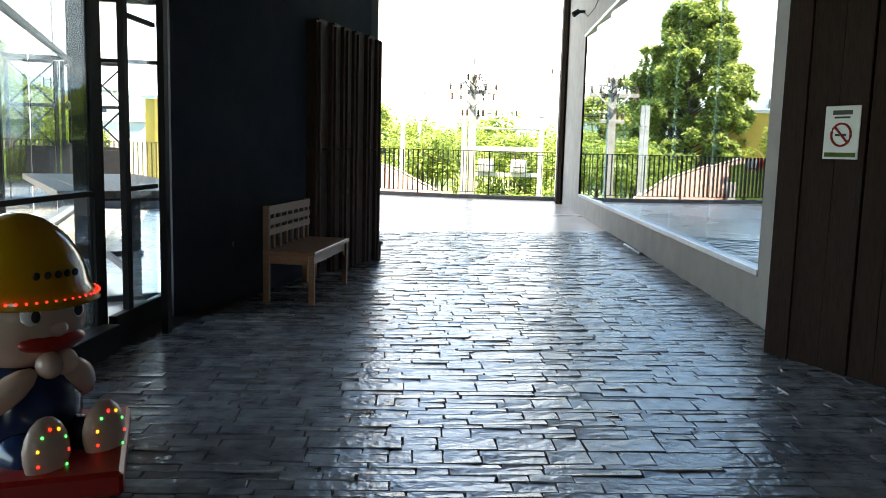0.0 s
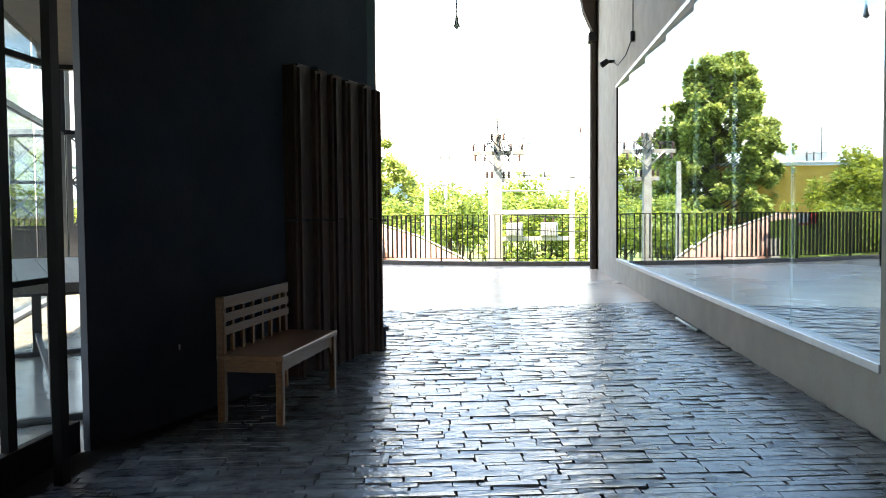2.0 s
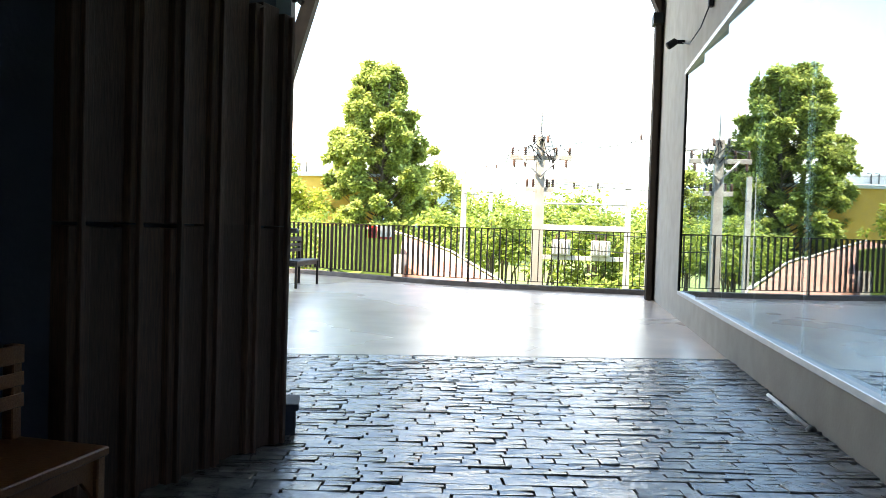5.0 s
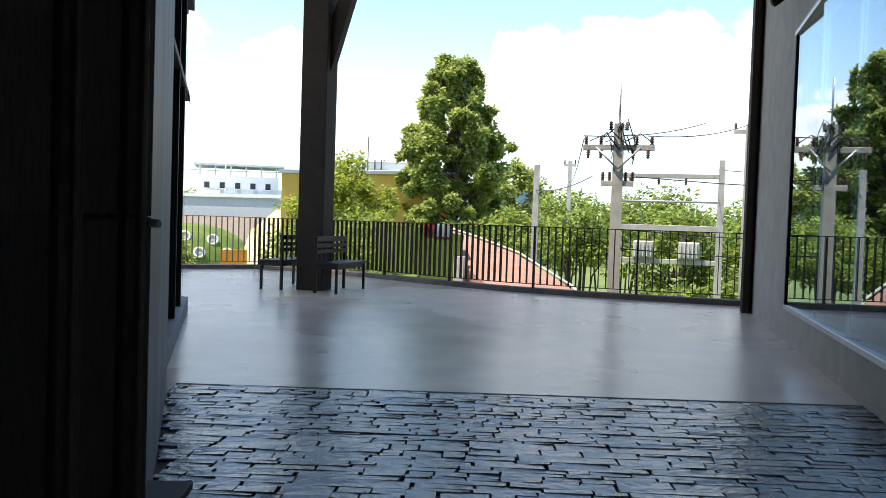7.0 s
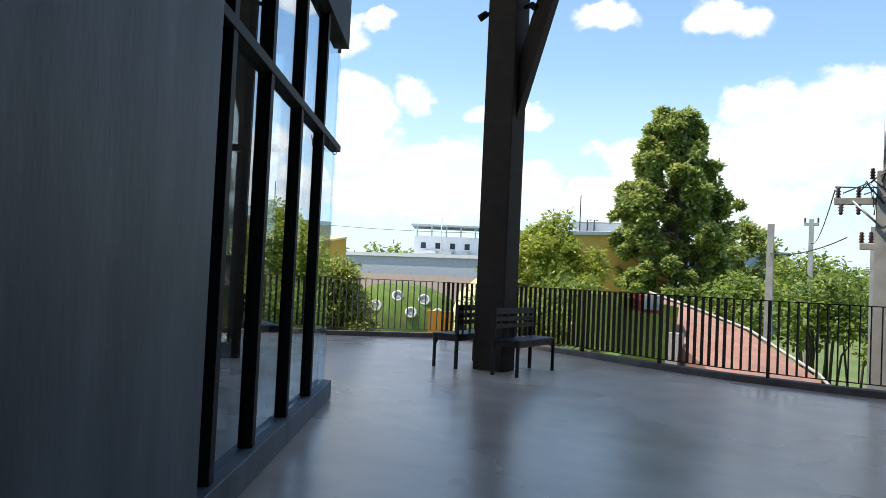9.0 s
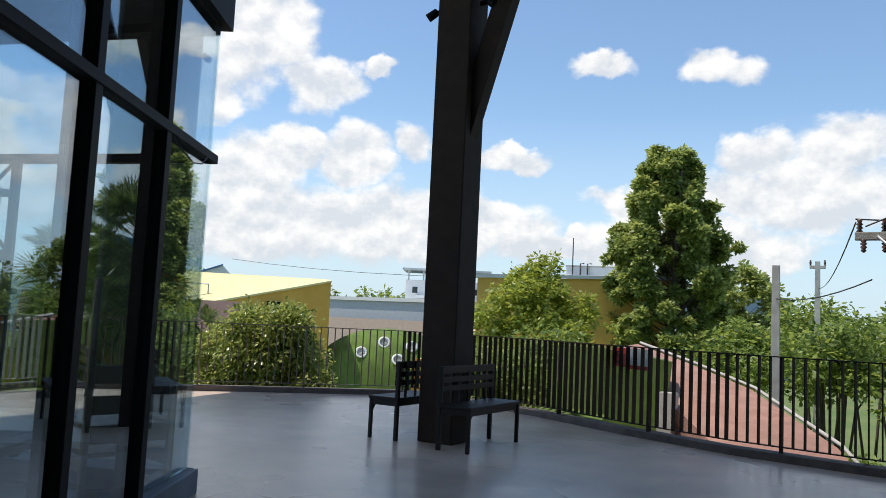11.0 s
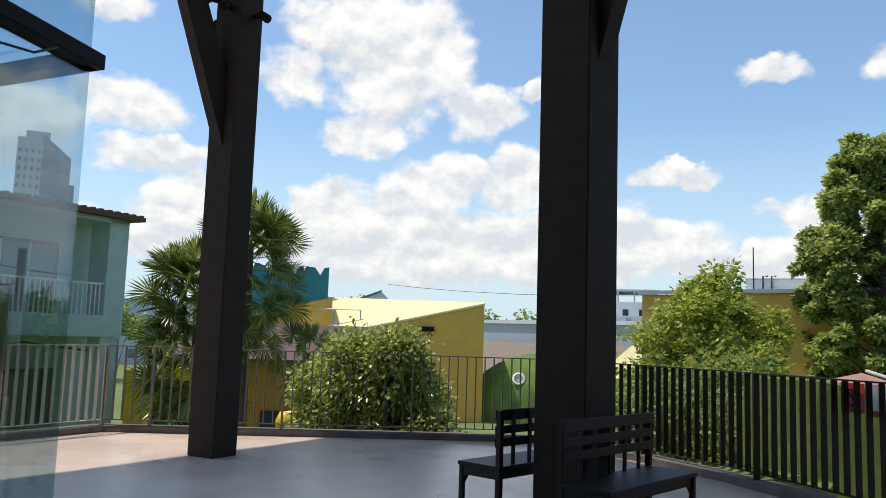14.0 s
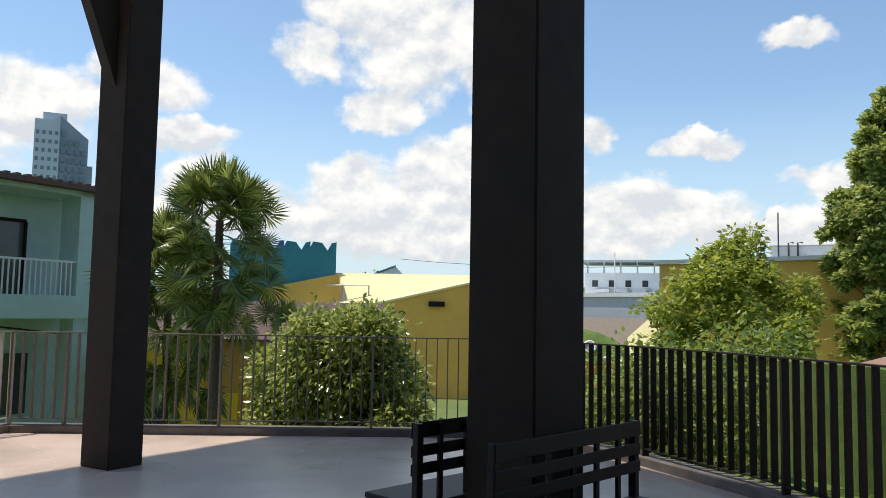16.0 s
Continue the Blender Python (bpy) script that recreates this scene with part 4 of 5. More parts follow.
def yellow_building():
    t = thing("yellow_building", pose(0, 0, 0), "yellow building with a sloping cream roof", "building")
    c, l, rb, lb = (-37.6, 58.3), (-47.0, 49.2), (-41.1, 62.5), (-50.2, 53.3)
    zl = 0.9
    vs = [(*l, GZ), (*c, GZ), (*c, 4.0), (*l, zl), (*lb, GZ), (*rb, GZ), (*rb, 4.25), (*lb, 4.25)]
    obj("wall", vs, [(0, 1, 2, 3), (1, 5, 6, 2), (5, 4, 7, 6), (4, 0, 3, 7)], M_YELLOW, t)
    top = [(l[0] + 0.05, l[1] - 0.1, zl), (c[0] + 0.1, c[1] - 0.05, 4.0), (*rb, 4.3), (lb[0], lb[1], 4.3)]
    up = [(x, y, z + 0.14) for x, y, z in top]
    obj("roof", top + up, [(4, 5, 6, 7), (3, 2, 1, 0), (0, 1, 5, 4), (1, 2, 6, 5), (2, 3, 7, 6), (3, 0, 4, 7)], M_CREAM, t, "pale cream painted sloping roof")
    lamp = box("wall_lamp", -0.55, 0.55, -0.3, 0.02, 0, 0.35, M_BLACKMETAL, t, "small dark floodlight")
    lamp.matrix_basis = along(l, c)[0] @ pose(9.0, -0.05, 2.0)
    bm = bmesh.new()
    add_tube(bm, [(-47.5, 50.5, 3.4), (-44.8, 53.0, 3.4)], 0.05, 5)
    for u in (0.0, 0.5, 1.0):
        add_tube(bm, [(-47.5 + 2.7 * u, 50.5 + 2.5 * u, 1.4), (-47.5 + 2.7 * u, 50.5 + 2.5 * u, 3.4)], 0.05, 5)
    part("roof_rail", bm, M_GREYTRIM, t)


yellow_building()


def orange_gable():
    t = thing("orange_house", pose(0, 0, 0), "orange gable beside the teal castle wall", "building")
    vs = [(-50.0, 47.5, GZ), (-46.4, 51.6, GZ), (-46.4, 51.6, 4.2), (-50.0, 47.5, 3.0), (-51.5, 49.0, GZ), (-48.0, 53.0, GZ), (-48.0, 53.0, 4.2), (-51.5, 49.0, 3.0)]
    obj("wall", vs, [(0, 1, 2, 3), (1, 5, 6, 2), (5, 4, 7, 6), (4, 0, 3, 7), (3, 2, 6, 7)], M_YELLOW, t)


orange_gable()


def low_roofs():
    t = thing("shed", pose(0, 0, 0), "low shed with a red-brown tiled roof", "shed")
    a, b = (-29.5, 29.5), (-24.5, 36.5)
    m, L = along(a, b)
    t.matrix_world = m
    box("wall", 0, L, 0.3, 4.0, GZ, 0.5, M_YELLOWSHADE, t)
    section = [(-0.2, 0.45), (2.6, 1.85), (5.2, 0.6)]
    ends = [(x, y, z + dz) for dz in (0.0, 0.1) for y, z in section for x in (-0.3, L + 0.3)]
    obj("roof", [ends[k] for k in (0, 1, 3, 2, 5, 4, 6, 7, 9, 8, 11, 10)],
        [(6, 7, 8, 9), (9, 8, 10, 11), (0, 1, 7, 6), (1, 2, 8, 7), (3, 0, 6, 9), (2, 4, 10, 8), (5, 3, 9, 11), (4, 5, 11, 10)], M_REDROOF, t, "red-brown tiled roof")
    # the dark panels stand for shade in the arch openings
    for i in range(5):
        box("arch", 0.8 + i * 1.5, 1.8 + i * 1.5, 0.22, 0.32, GZ, -1.4, M_YELLOWPLASTIC if i % 2 else M_DARKPANE, t)


low_roofs()


def play_arch():
    """Rounded yellow front with a round-headed dark opening, standing behind the palms."""
    m, L = along((-26.25, 26.7), (-25.1, 28.95))
    t = thing("play_arch", m, "bright yellow play arch with a dark round-headed opening", "play arch")
    cx, r, spring, n = 1.5, 0.72, -0.95, 14
    inner = [(cx - r, GZ)] + [(cx - r * math.cos(math.pi * k / n), spring + r * math.sin(math.pi * k / n)) for k in range(n + 1)] + [(cx + r, GZ)]
    outer = [(0.02, GZ)] + [(cx - 1.45 * math.cos(math.pi * k / n), spring + 0.25 + 1.05 * math.sin(math.pi * k / n)) for k in range(n + 1)] + [(cx + 1.4, GZ)]
    c = len(inner)
    vs = [(x, y, z) for y in (0.0, 0.35) for x, z in inner + outer]
    fs = []
    for k in range(c - 1):
        fs += [(k, k + 1, c + k + 1, c + k), (3 * c + k, 3 * c + k + 1, 2 * c + k + 1, 2 * c + k),
               (c + k, c + k + 1, 3 * c + k + 1, 3 * c + k), (2 * c + k, 2 * c + k + 1, k + 1, k)]
    obj("front", vs, fs, M_YELLOWPLASTIC, t)
    box("post", 0.0, 0.32, -0.06, 0.3, GZ, 0.25, M_YELLOWPLASTIC, t, bevel=0.03)
    # dark panel in place of the shade inside the opening
    box("back", cx - 1.2, cx + 1.2, 0.36, 0.5, GZ, -0.05, M_DARKPANE, t, "dark panel standing for the shade inside the opening")


play_arch()


def plain_block(name, p, q, depth, z0, z1, mat, label, category="building", roof=None):
    m, L = along(p, q)
    t = thing(name, m, label, category)
    box("wall", 0, L, 0, depth, z0, z1, mat, t)
    if roof:
        box("roof", -0.2, L + 0.2, -0.2, depth + 0.2, z1, z1 + 0.35, roof, t)
    return t


def ochre_hall():
    t = thing("yellow_hall", pose(0, 0, 0), "long yellow hall with a cream sloping end wall", "building")
    a, b, c = (-27.6, 55.7), (-21.5, 51.2), (-11.5, 55.8)
    vs = [(*a, GZ), (*b, GZ), (*b, 3.25), (*a, 0.4), (-15.5, 62.0, GZ), (*c, GZ), (*c, 4.6), (-15.5, 62.0, 4.6)]
    obj("end_wall", vs[:2] + [(b[0] + 1.0, b[1] + 1.35, 3.3), (a[0] + 1.0, a[1] + 1.35, 0.4)] + [(-27.9, 56.4, GZ), (-21.3, 52.0, GZ), (-20.3, 53.4, 3.25), (-26.9, 57.8, 0.4)], [(0, 1, 2, 3), (3, 2, 6, 7), (0, 3, 7, 4), (4, 7, 6, 5)], M_CREAM, t, "cream painted sloping wall")
    obj("wall", [(-21.45, 51.3, GZ), (*c, GZ), (*c, 4.4), (-21.45, 51.3, 4.1), (-24.0, 58.0, GZ), (-14.0, 62.0, GZ), (-14.0, 62.0, 4.4), (-24.0, 58.0, 4.1)], [(0, 1, 2, 3), (1, 5, 6, 2), (4, 0, 3, 7), (5, 4, 7, 6)], M_YELLOW, t)
    obj("roof", [(-21.6, 51.1, 4.1), (-11.3, 55.6, 4.4), (-13.8, 62.2, 4.9), (-24.2, 58.2, 4.6), (-21.6, 51.1, 4.3), (-11.3, 55.6, 4.6), (-13.8, 62.2, 5.1), (-24.2, 58.2, 4.8)],
        [(4, 5, 6, 7), (0, 1, 5, 4), (1, 2, 6, 5), (2, 3, 7, 6), (3, 0, 4, 7), (3, 2, 1, 0)], M_GREYCLAD, t)


ochre_hall()
plain_block("warehouse", (-56.0, 77.0), (-27.0, 75.5), 12, 1.3, 3.2, M_GREYCLAD, "long grey warehouse with a white roof edge", roof=M_WHITE)
plain_block("boundary_wall", (-54.0, 75.0), (-26.0, 73.5), 0.4, GZ, 1.4, M_PINKWALL, "long pinkish boundary wall", "wall")
plain_block("orange_wall", (-25.3, 50.9), (-23.9, 51.7), 0.3, GZ, -0.75, M_ORANGE, "low orange wall before the cream wall", "wall")


def rooftop_parapet():
    t = thing("rooftop_parapet", pose(-19.4, 59.6, 4.7, 0, 0, 19), "white rooftop parapet with pipes and a thin mast", "parapet")
    box("wall", 0, 5.6, 0, 1.2, 0, 0.75, M_WHITE, t)
    box("cap", -0.05, 5.65, -0.05, 1.25, 0.75, 0.83, M_CONCRETE, t)
    tube("mast", [(0.4, -0.1, 0), (0.4, -0.1, 2.6)], 0.04, M_CABLE, t, sides=6)
    for x in (0.9, 1.35):
        tube("pipe", [(x, -0.12, 0), (x, -0.12, 0.95), (x + 0.25, -0.12, 0.95)], 0.05, M_CABLE, t, sides=6)


rooftop_parapet()


def white_building():
    m, L = along((-50.6, 88.3), (-42.5, 92.8))
    t = thing("white_building", m, "distant white flats under a thin grey roof", "building")
    box("wall", 0, L, 0, 6, GZ, 6.1, M_WHITE, t)
    box("roof", -0.4, L + 0.6, -0.5, 6.5, 7.25, 7.45, M_GREYCLAD, t, "thin flat grey roof on posts")
    for k in range(6):
        x = 0.3 + (L - 0.6) * k / 5
        box("post", x - 0.08, x + 0.08, 0.2, 0.36, 6.1, 7.25, M_GREYCLAD, t)
        if k < 5:
            for z in (2.9, 4.6):
                w = box("window", x + 0.5, x + 1.1, -0.05, 0.02, z, z + 0.7, M_DARKPANE, t)
                box("sill", x + 0.42, x + 1.18, -0.2, -0.051, z - 0.12, z, M_WHITE, w)
    for k in range(4):
        box("balcony", 1.2 + k * 1.9, 2.6 + k * 1.9, -0.9, -0.01, 4.0, 4.35, M_WHITE, t)
    tube("mast", [(3.2, -1.0, GZ), (3.2, -1.0, 8.2)], 0.07, M_CONCRETE, t, sides=6)


white_building()


def blue_house():
    m, L = along((-75.2, 79.3), (-72.4, 82.4))
    t = thing("blue_house", m, "distant white gabled house with a blue roof", "house")
    box("wall", 0, L, 0, 5, GZ, 5.8, M_WHITE, t)
    obj("gable", [(0, 0, 5.8), (L, 0, 5.8), (L * 0.72, 0, 7.0), (0, 5, 5.8), (L, 5, 5.8), (L * 0.72, 5, 7.0)], [(0, 1, 2), (3, 5, 4), (0, 2, 5, 3), (1, 4, 5, 2)], M_WHITE, t)
    obj("roof", [(-0.3, -0.3, 5.75), (L * 0.72, -0.3, 7.05), (L * 0.72, 5.3, 7.05), (-0.3, 5.3, 5.75), (-0.3, -0.3, 5.9), (L * 0.72, -0.3, 7.2), (L * 0.72, 5.3, 7.2), (-0.3, 5.3, 5.9)], [(4, 5, 6, 7), (0, 1, 5, 4), (3, 2, 1, 0), (1, 2, 6, 5), (2, 3, 7, 6), (3, 0, 4, 7)], M_BLUEROOF, t, "blue sheet roof")


blue_house()
plain_block("blue_shed", (-14, 125), (-26, 118), -10, GZ, 6.4, M_HILL, "distant hazy bluish shed roof", roof=M_HILL)


def tower():
    p, q = (-287.1, 110.2), (-281.4, 126.2)
    m, L = along(p, q)
    t = thing("tower_block", m, "distant pale high-rise apartment tower", "tower")
    k = 0.46 * L
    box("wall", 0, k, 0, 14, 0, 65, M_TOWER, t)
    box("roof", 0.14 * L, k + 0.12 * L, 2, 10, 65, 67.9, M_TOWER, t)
    # the second face runs back, its roofline falls away, its shade is coloured in
    obj("wall", [(k, 0.4, 0), (L, 3.2, 0), (L, 14, 0), (k, 14, 0), (k, 0.4, 66.8), (L, 3.2, 59.8), (L, 14, 59.8), (k, 14, 66.8)], [(0, 1, 5, 4), (1, 2, 6, 5), (2, 3, 7, 6), (4, 5, 6, 7)], M_TOWERSHADE, t, "tower face with balconies, coloured darker as shaded")
    box("wing", L + 0.02, L + 1.7, 3.4, 12, 0, 50.5, M_TOWERSHADE, t)
    for c in range(4):
        for r in range(16):
            z = 14 + r * 3.05
            x = k * (c + 0.5) / 4
            box("window", x - 0.5, x + 0.5, -0.12, 0.02, z, z + 1.3, M_TOWERGLASS, t)
    for c in range(4):
        u = (c + 0.55) / 4.2
        x, y = k + (L - k) * u, 0.4 + 2.8 * u
        for r in range(17):
            z = 14 + r * 3.05
            if z < 62 - 7 * u:
                box("balcony", x - 0.62, x + 0.62, y - 0.75, y + 0.35, z, z + 1.9, M_TOWERGLASS, t)


tower()


def low_city():
    rng = np.random.default_rng(41)
    for i in range(26):
        a = radians(rng.uniform(2, 70))
        d = rng.uniform(130, 230)
        x, y = -2 - math.sin(a) * d, 14 + math.cos(a) * d
        w, h = rng.uniform(8, 22), rng.uniform(6, 12) * (0.7 if i % 3 else 1)
        t = thing("distant_building", pose(x, y, GZ, 0, 0, math.degrees(a)), "hazy pale distant building", "building", "distant buildings")
        box("wall", -w / 2, w / 2, 0, 8, 0, h, M_WHITE if i % 2 else M_TOWER, t)
        for k in range(int(w / 3)):
            for s in range(int(h / 3)):
                box("window", -w / 2 + 1 + k * 3, -w / 2 + 2.4 + k * 3, -0.06, 0.02, 1 + s * 3, 2.4 + s * 3, M_TOWERGLASS, t)


low_city()


# ---- playground below ----
def mound():
    t = thing("turf_mound", pose(-35.7, 63.5, GZ), "rounded turf-covered mound with white portholes", "mound")
    m = pose(0, 0, 0, 0, 0, 36.5)
    bm = bmesh.new()
    rings = []
    for j in range(9):
        u = j / 8
        r = math.cos(u * math.pi / 2) ** 0.9
        rings.append([bm.verts.new((6.2 * r * math.cos(k * math.pi / 12), 3.6 * r * math.sin(k * math.pi / 12), 4.9 * math.sin(u * math.pi / 2) + 0.03 * math.sin(k * 3 + j))) for k in range(24)])
    for u, v in zip(rings[:-1], rings[1:-1]):
        for k in range(24):
            bm.faces.new((u[k], u[(k + 1) % 24], v[(k + 1) % 24], v[k]))
    top = rings[-1][0]
    for v in rings[-1][1:]:
        bm.verts.remove(v)
    for k in range(24):
        bm.faces.new((rings[-2][k], rings[-2][(k + 1) % 24], top))
    bmesh.ops.transform(bm, matrix=m, verts=bm.verts)
    part("turf", bm, M_TURF, t, smooth=True)
    # rounded white-rimmed portholes on the side towards the terrace
    for px, pz in ((-2.09, 3.05), (-0.39, 3.86), (1.72, 3.63), (0.67, 2.63), (2.82, 2.58)):
        r = math.cos(math.asin(pz / 4.9)) ** 0.9
        py = -3.6 * math.sqrt(max(0.02, r * r - (px / 6.2) ** 2))
        w = lathe("porthole", [(0.36, -0.3), (0.47, 0.12), (0.34, 0.16), (0.3, 0.02)], M_WHITE, t, "white porthole ring", sides=14, m=m @ pose(px, py, pz, 66, 0, 0))
        lathe("opening", [(0.3, 0.0), (0.29, 0.04)], M_CONCRETE, w, sides=14, m=m @ pose(px, py, pz, 66, 0, 0))


mound()


def lawn_and_path():
    structure(prism("lawn", [(-32.0, 38.0), (-20.0, 36.0), (-14.0, 44.0), (-18.0, 50.0), (-30.0, 52.0)], GZ, GZ + 0.2, M_TURF), "bright green lawn round the mound", "lawn")
    # turf-faced parapet just outside the railing
    pts = [(-5.75, 24.45, 1.2), (-4.8, 24.25, 1.2), (-3.72, 24.7, 1.02), (-3.9, 25.2, 1.02), (-4.9, 24.75, 1.2), (-5.7, 24.95, 1.2)]
    n = len(pts)
    lean = [(0.1, 0.32)] * 3 + [(0.1, 0.4)] * 3
    vs = [(x, y, -0.8) for x, y, _ in pts] + [(x + dx, y + dy, z + 0.02) for (x, y, z), (dx, dy) in zip(pts, lean)]
    structure(obj("turf_parapet", vs, [tuple(range(n, 2 * n))] + [(k, (k + 1) % n, n + (k + 1) % n, n + k) for k in range(n)], M_TURF), "low wall covered with green turf", "wall")
    strip = [(-6.15, 24.5, 0.0), (-5.5, 24.2, 0.0), (-4.5, 23.7, 0.0), (-4.45, 24.3, 0.13), (-4.8, 24.28, 0.16), (-5.7, 24.5, 0.16)]
    structure(obj("lawn_strip", [(x, y, -0.4) for x, y, _ in strip] + strip, [tuple(range(6, 12))] + [(k, (k + 1) % 6, 6 + (k + 1) % 6, 6 + k) for k in range(6)], M_TURF), "strip of lawn at the foot of the turf wall", "lawn")
    structure(prism("ledge", [(-5.4, 24.3), (-3.3, 23.35), (-2.3, 22.9), (-2.1, 23.3), (-3.4, 24.3), (-5.1, 24.65)], -0.8, -0.1, M_CONCRETE), "pale concrete ledge outside the railing", "ledge")
    structure(prism("end_pier", [(-3.75, 24.6), (-3.5, 24.55), (-3.45, 24.8), (-3.7, 24.86)], -0.8, 0.55, M_CONCRETE), "pale concrete pier ending the turf wall", "pier")
    right = [(-5.3, 28.6, 1.25), (-3.9, 27.4, 0.95), (-2.6, 26.5, 0.6), (-1.8, 25.4, 0.28), (-1.05, 24.3, 0.0), (-0.6, 23.2, -0.3)]
    left = [(-5.7, 25.6, 1.0), (-4.6, 25.4, 0.85), (-3.9, 25.0, 0.5), (-3.3, 24.6, 0.2), (-2.6, 23.6, -0.1), (-2.0, 22.9, -0.35)]
    vs, fs = [], []
    for a, b in zip(left, right):
        vs += [a, b, (b[0], b[1], GZ), (a[0], a[1], GZ)]
    for i in range(len(left) - 1):
        for k in range(4):
            p, q = i * 4 + k, i * 4 + (k + 1) % 4
            fs.append((p, q, q + 4, p + 4))
    structure(obj("path", vs, fs, M_BRICKPATH), "red-brown brick ramp curving past the lawn", "path")
    bm = bmesh.new()
    add_tube(bm, [(x + 0.06, y + 0.03, z + 0.03) for x, y, z in right], 0.03, 6)
    structure(part("path_kerb", bm, M_CONCRETE, smooth=True), "pale rounded kerb along the ramp", "kerb")


lawn_and_path()


# ---- utility poles ----
def insulator(parent, x, y, z, tilt=0):
    lathe("insulator", [(0.02, 0), (0.048, 0.015), (0.024, 0.04), (0.048, 0.065), (0.024, 0.09), (0.046, 0.115), (0.024, 0.14), (0.038, 0.165), (0.016, 0.19)], M_INSUL, parent, m=pose(x, y, z, tilt, 0, 0), sides=10)


def utility_pole(x, y, top, arms, label, seed=0):
    t = thing("utility_pole", pose(x, y, GZ), label, "utility pole", "concrete utility poles")
    h = top - GZ
    bm = bmesh.new()
    vs = []
    for z, w in ((0, 0.15), (h, 0.1)) if y < 25 else ((0, 0.12), (h, 0.075)):
        vs.append([bm.verts.new(p) for p in ((-w, -w * 0.8, z), (w, -w * 0.8, z), (w, w * 0.8, z), (-w, w * 0.8, z))])
    for k in range(4):
        bm.faces.new((vs[0][k], vs[0][(k + 1) % 4], vs[1][(k + 1) % 4], vs[1][k]))
    bm.faces.new(vs[1])
    part("pole", bm, M_CONCRETE, t)
    for z, w in arms:
        a = box("crossarm", -w, w, -0.06, 0.06, z - GZ - 0.05, z - GZ + 0.06, M_CONCRETE, t, bevel=0.006)
        for k in (-0.92, -0.5, 0.5, 0.92) if y < 25 else (-0.9, 0.9):
            insulator(a, k * w, 0, z - GZ + 0.06)
    return t


UP = utility_pole(-0.08, 23.8, 3.5, [(3.0, 0.73), (2.25, 0.33)], "concrete utility pole with crossarms and brown insulators")
tube("spike", [(0, 0, 7.65), (0, 0, 8.62)], 0.02, M_GREYTRIM, UP)
for k in (-0.62, -0.36, 0.3, 0.6):
    insulator(UP, k, -0.02, 7.16, 168)
insulator(UP, -0.16, -0.14, 7.55, 20)
insulator(UP, 0.16, -0.14, 7.55, -20)
tube("arm_brace", [(-0.45, -0.07, 7.2), (0, -0.12, 6.75)], 0.02, M_GREYTRIM, UP)
tube("arm_brace", [(0.45, -0.07, 7.2), (0, -0.12, 6.75)], 0.02, M_GREYTRIM, UP)
utility_pole(-2.75, 30.5, 3.15, [], "slim concrete utility pole among the shrubs")
utility_pole(-2.9, 41.3, 4.2, [(4.0, 0.25)], "concrete utility pole behind the thicket")
utility_pole(2.5, 30.6, 3.35, [], "concrete pole carrying the end of a transformer platform")
utility_pole(3.2, 30.9, 4.4, [(4.2, 0.4)], "concrete utility pole beside its twin")


def transformer_platform():
    t = thing("transformer_platform", pose(-0.42, 30.6, GZ), "concrete beams between poles with two pale transformers", "platform")
    box("leg", -0.1, 0.1, -0.1, 0.1, 0, 7.3, M_CONCRETE, t)
    for z, h in ((7.02, 0.13), (5.5, 0.17), (4.55, 0.14)):
        box("beam", 0.1, 2.86, -0.07, 0.07, z, z + h, M_CONCRETE, t, bevel=0.008)
    tube("rail", [(0.1, 0, 6.35), (2.85, 0, 6.35)], 0.03, M_GREYTRIM, t)
    for x in (0.85, 2.1):
        tr = box("transformer", x - 0.3, x + 0.3, -0.22, 0.22, 4.7, 5.2, M_CONCRETE, t, "pale grey transformer tank", bevel=0.03)
        for k in range(5):
            box("fin", x - 0.25 + k * 0.11, x - 0.22 + k * 0.11, -0.28, -0.225, 4.76, 5.14, M_WHITE, tr)
        for k in (-0.15, 0.15):
            insulator(t, x + k, 0, 5.2)
    for x in (0.4, 1.2, 1.95):
        insulator(t, x, 0, 7.02, 180)


transformer_platform()


def wires():
    t = thing("power_lines", pose(0, 0, 0), "thin sagging black power lines", "cable", kind="stuff")
    bm = bmesh.new()
    runs = [((-0.8, 23.8, 3.25), (2.0, 30.6, 4.4)), ((0.5, 23.8, 3.25), (3.2, 30.9, 4.4)), ((-0.6, 23.8, 2.4), (-2.75, 30.5, 2.4)), ((0.3, 23.8, 2.4), (14, 34, 3.2)), ((-0.8, 23.8, 3.2), (-2.9, 41.3, 3.3)),
            ((0.0, 23.8, 1.3), (14, 32, 1.6)), ((0.0, 23.8, 0.9), (14, 31, 1.1)), ((-60, 70, 6.8), (-10, 62, 5.2)), ((3.2, 30.9, 4.4), (16, 33, 4.8)), ((2.4, 30.9, 3.1), (16, 33, 3.3))]
    for p, q in runs:
        p, q = Vector(p), Vector(q)
        add_tube(bm, [p.lerp(q, u) - Vector((0, 0, 0.05 * (q - p).length * 4 * u * (1 - u) * 0.35)) for u in np.linspace(0, 1, 9)], 0.011 if p.x > -30 else 0.02, 4, cap=False)
    part("cable", bm, M_CABLE, t)
    bm = bmesh.new()
    rng = np.random.default_rng(8)
    for k in range(14):
        a = Vector((rng.uniform(-0.7, 0.6), 23.75, 3.1 + rng.uniform(0, 0.2)))
        b = Vector((rng.uniform(-0.3, 0.3), 23.7, 3.2 + rng.uniform(-0.6, 0.3)))
        add_tube(bm, [a, a.lerp(b, 0.5) + Vector((rng.uniform(-0.2, 0.2), 0, rng.uniform(0.1, 0.42))), b], 0.012, 4, cap=False)
    part("jumper_cable", bm, M_CABLE, t)


wires()


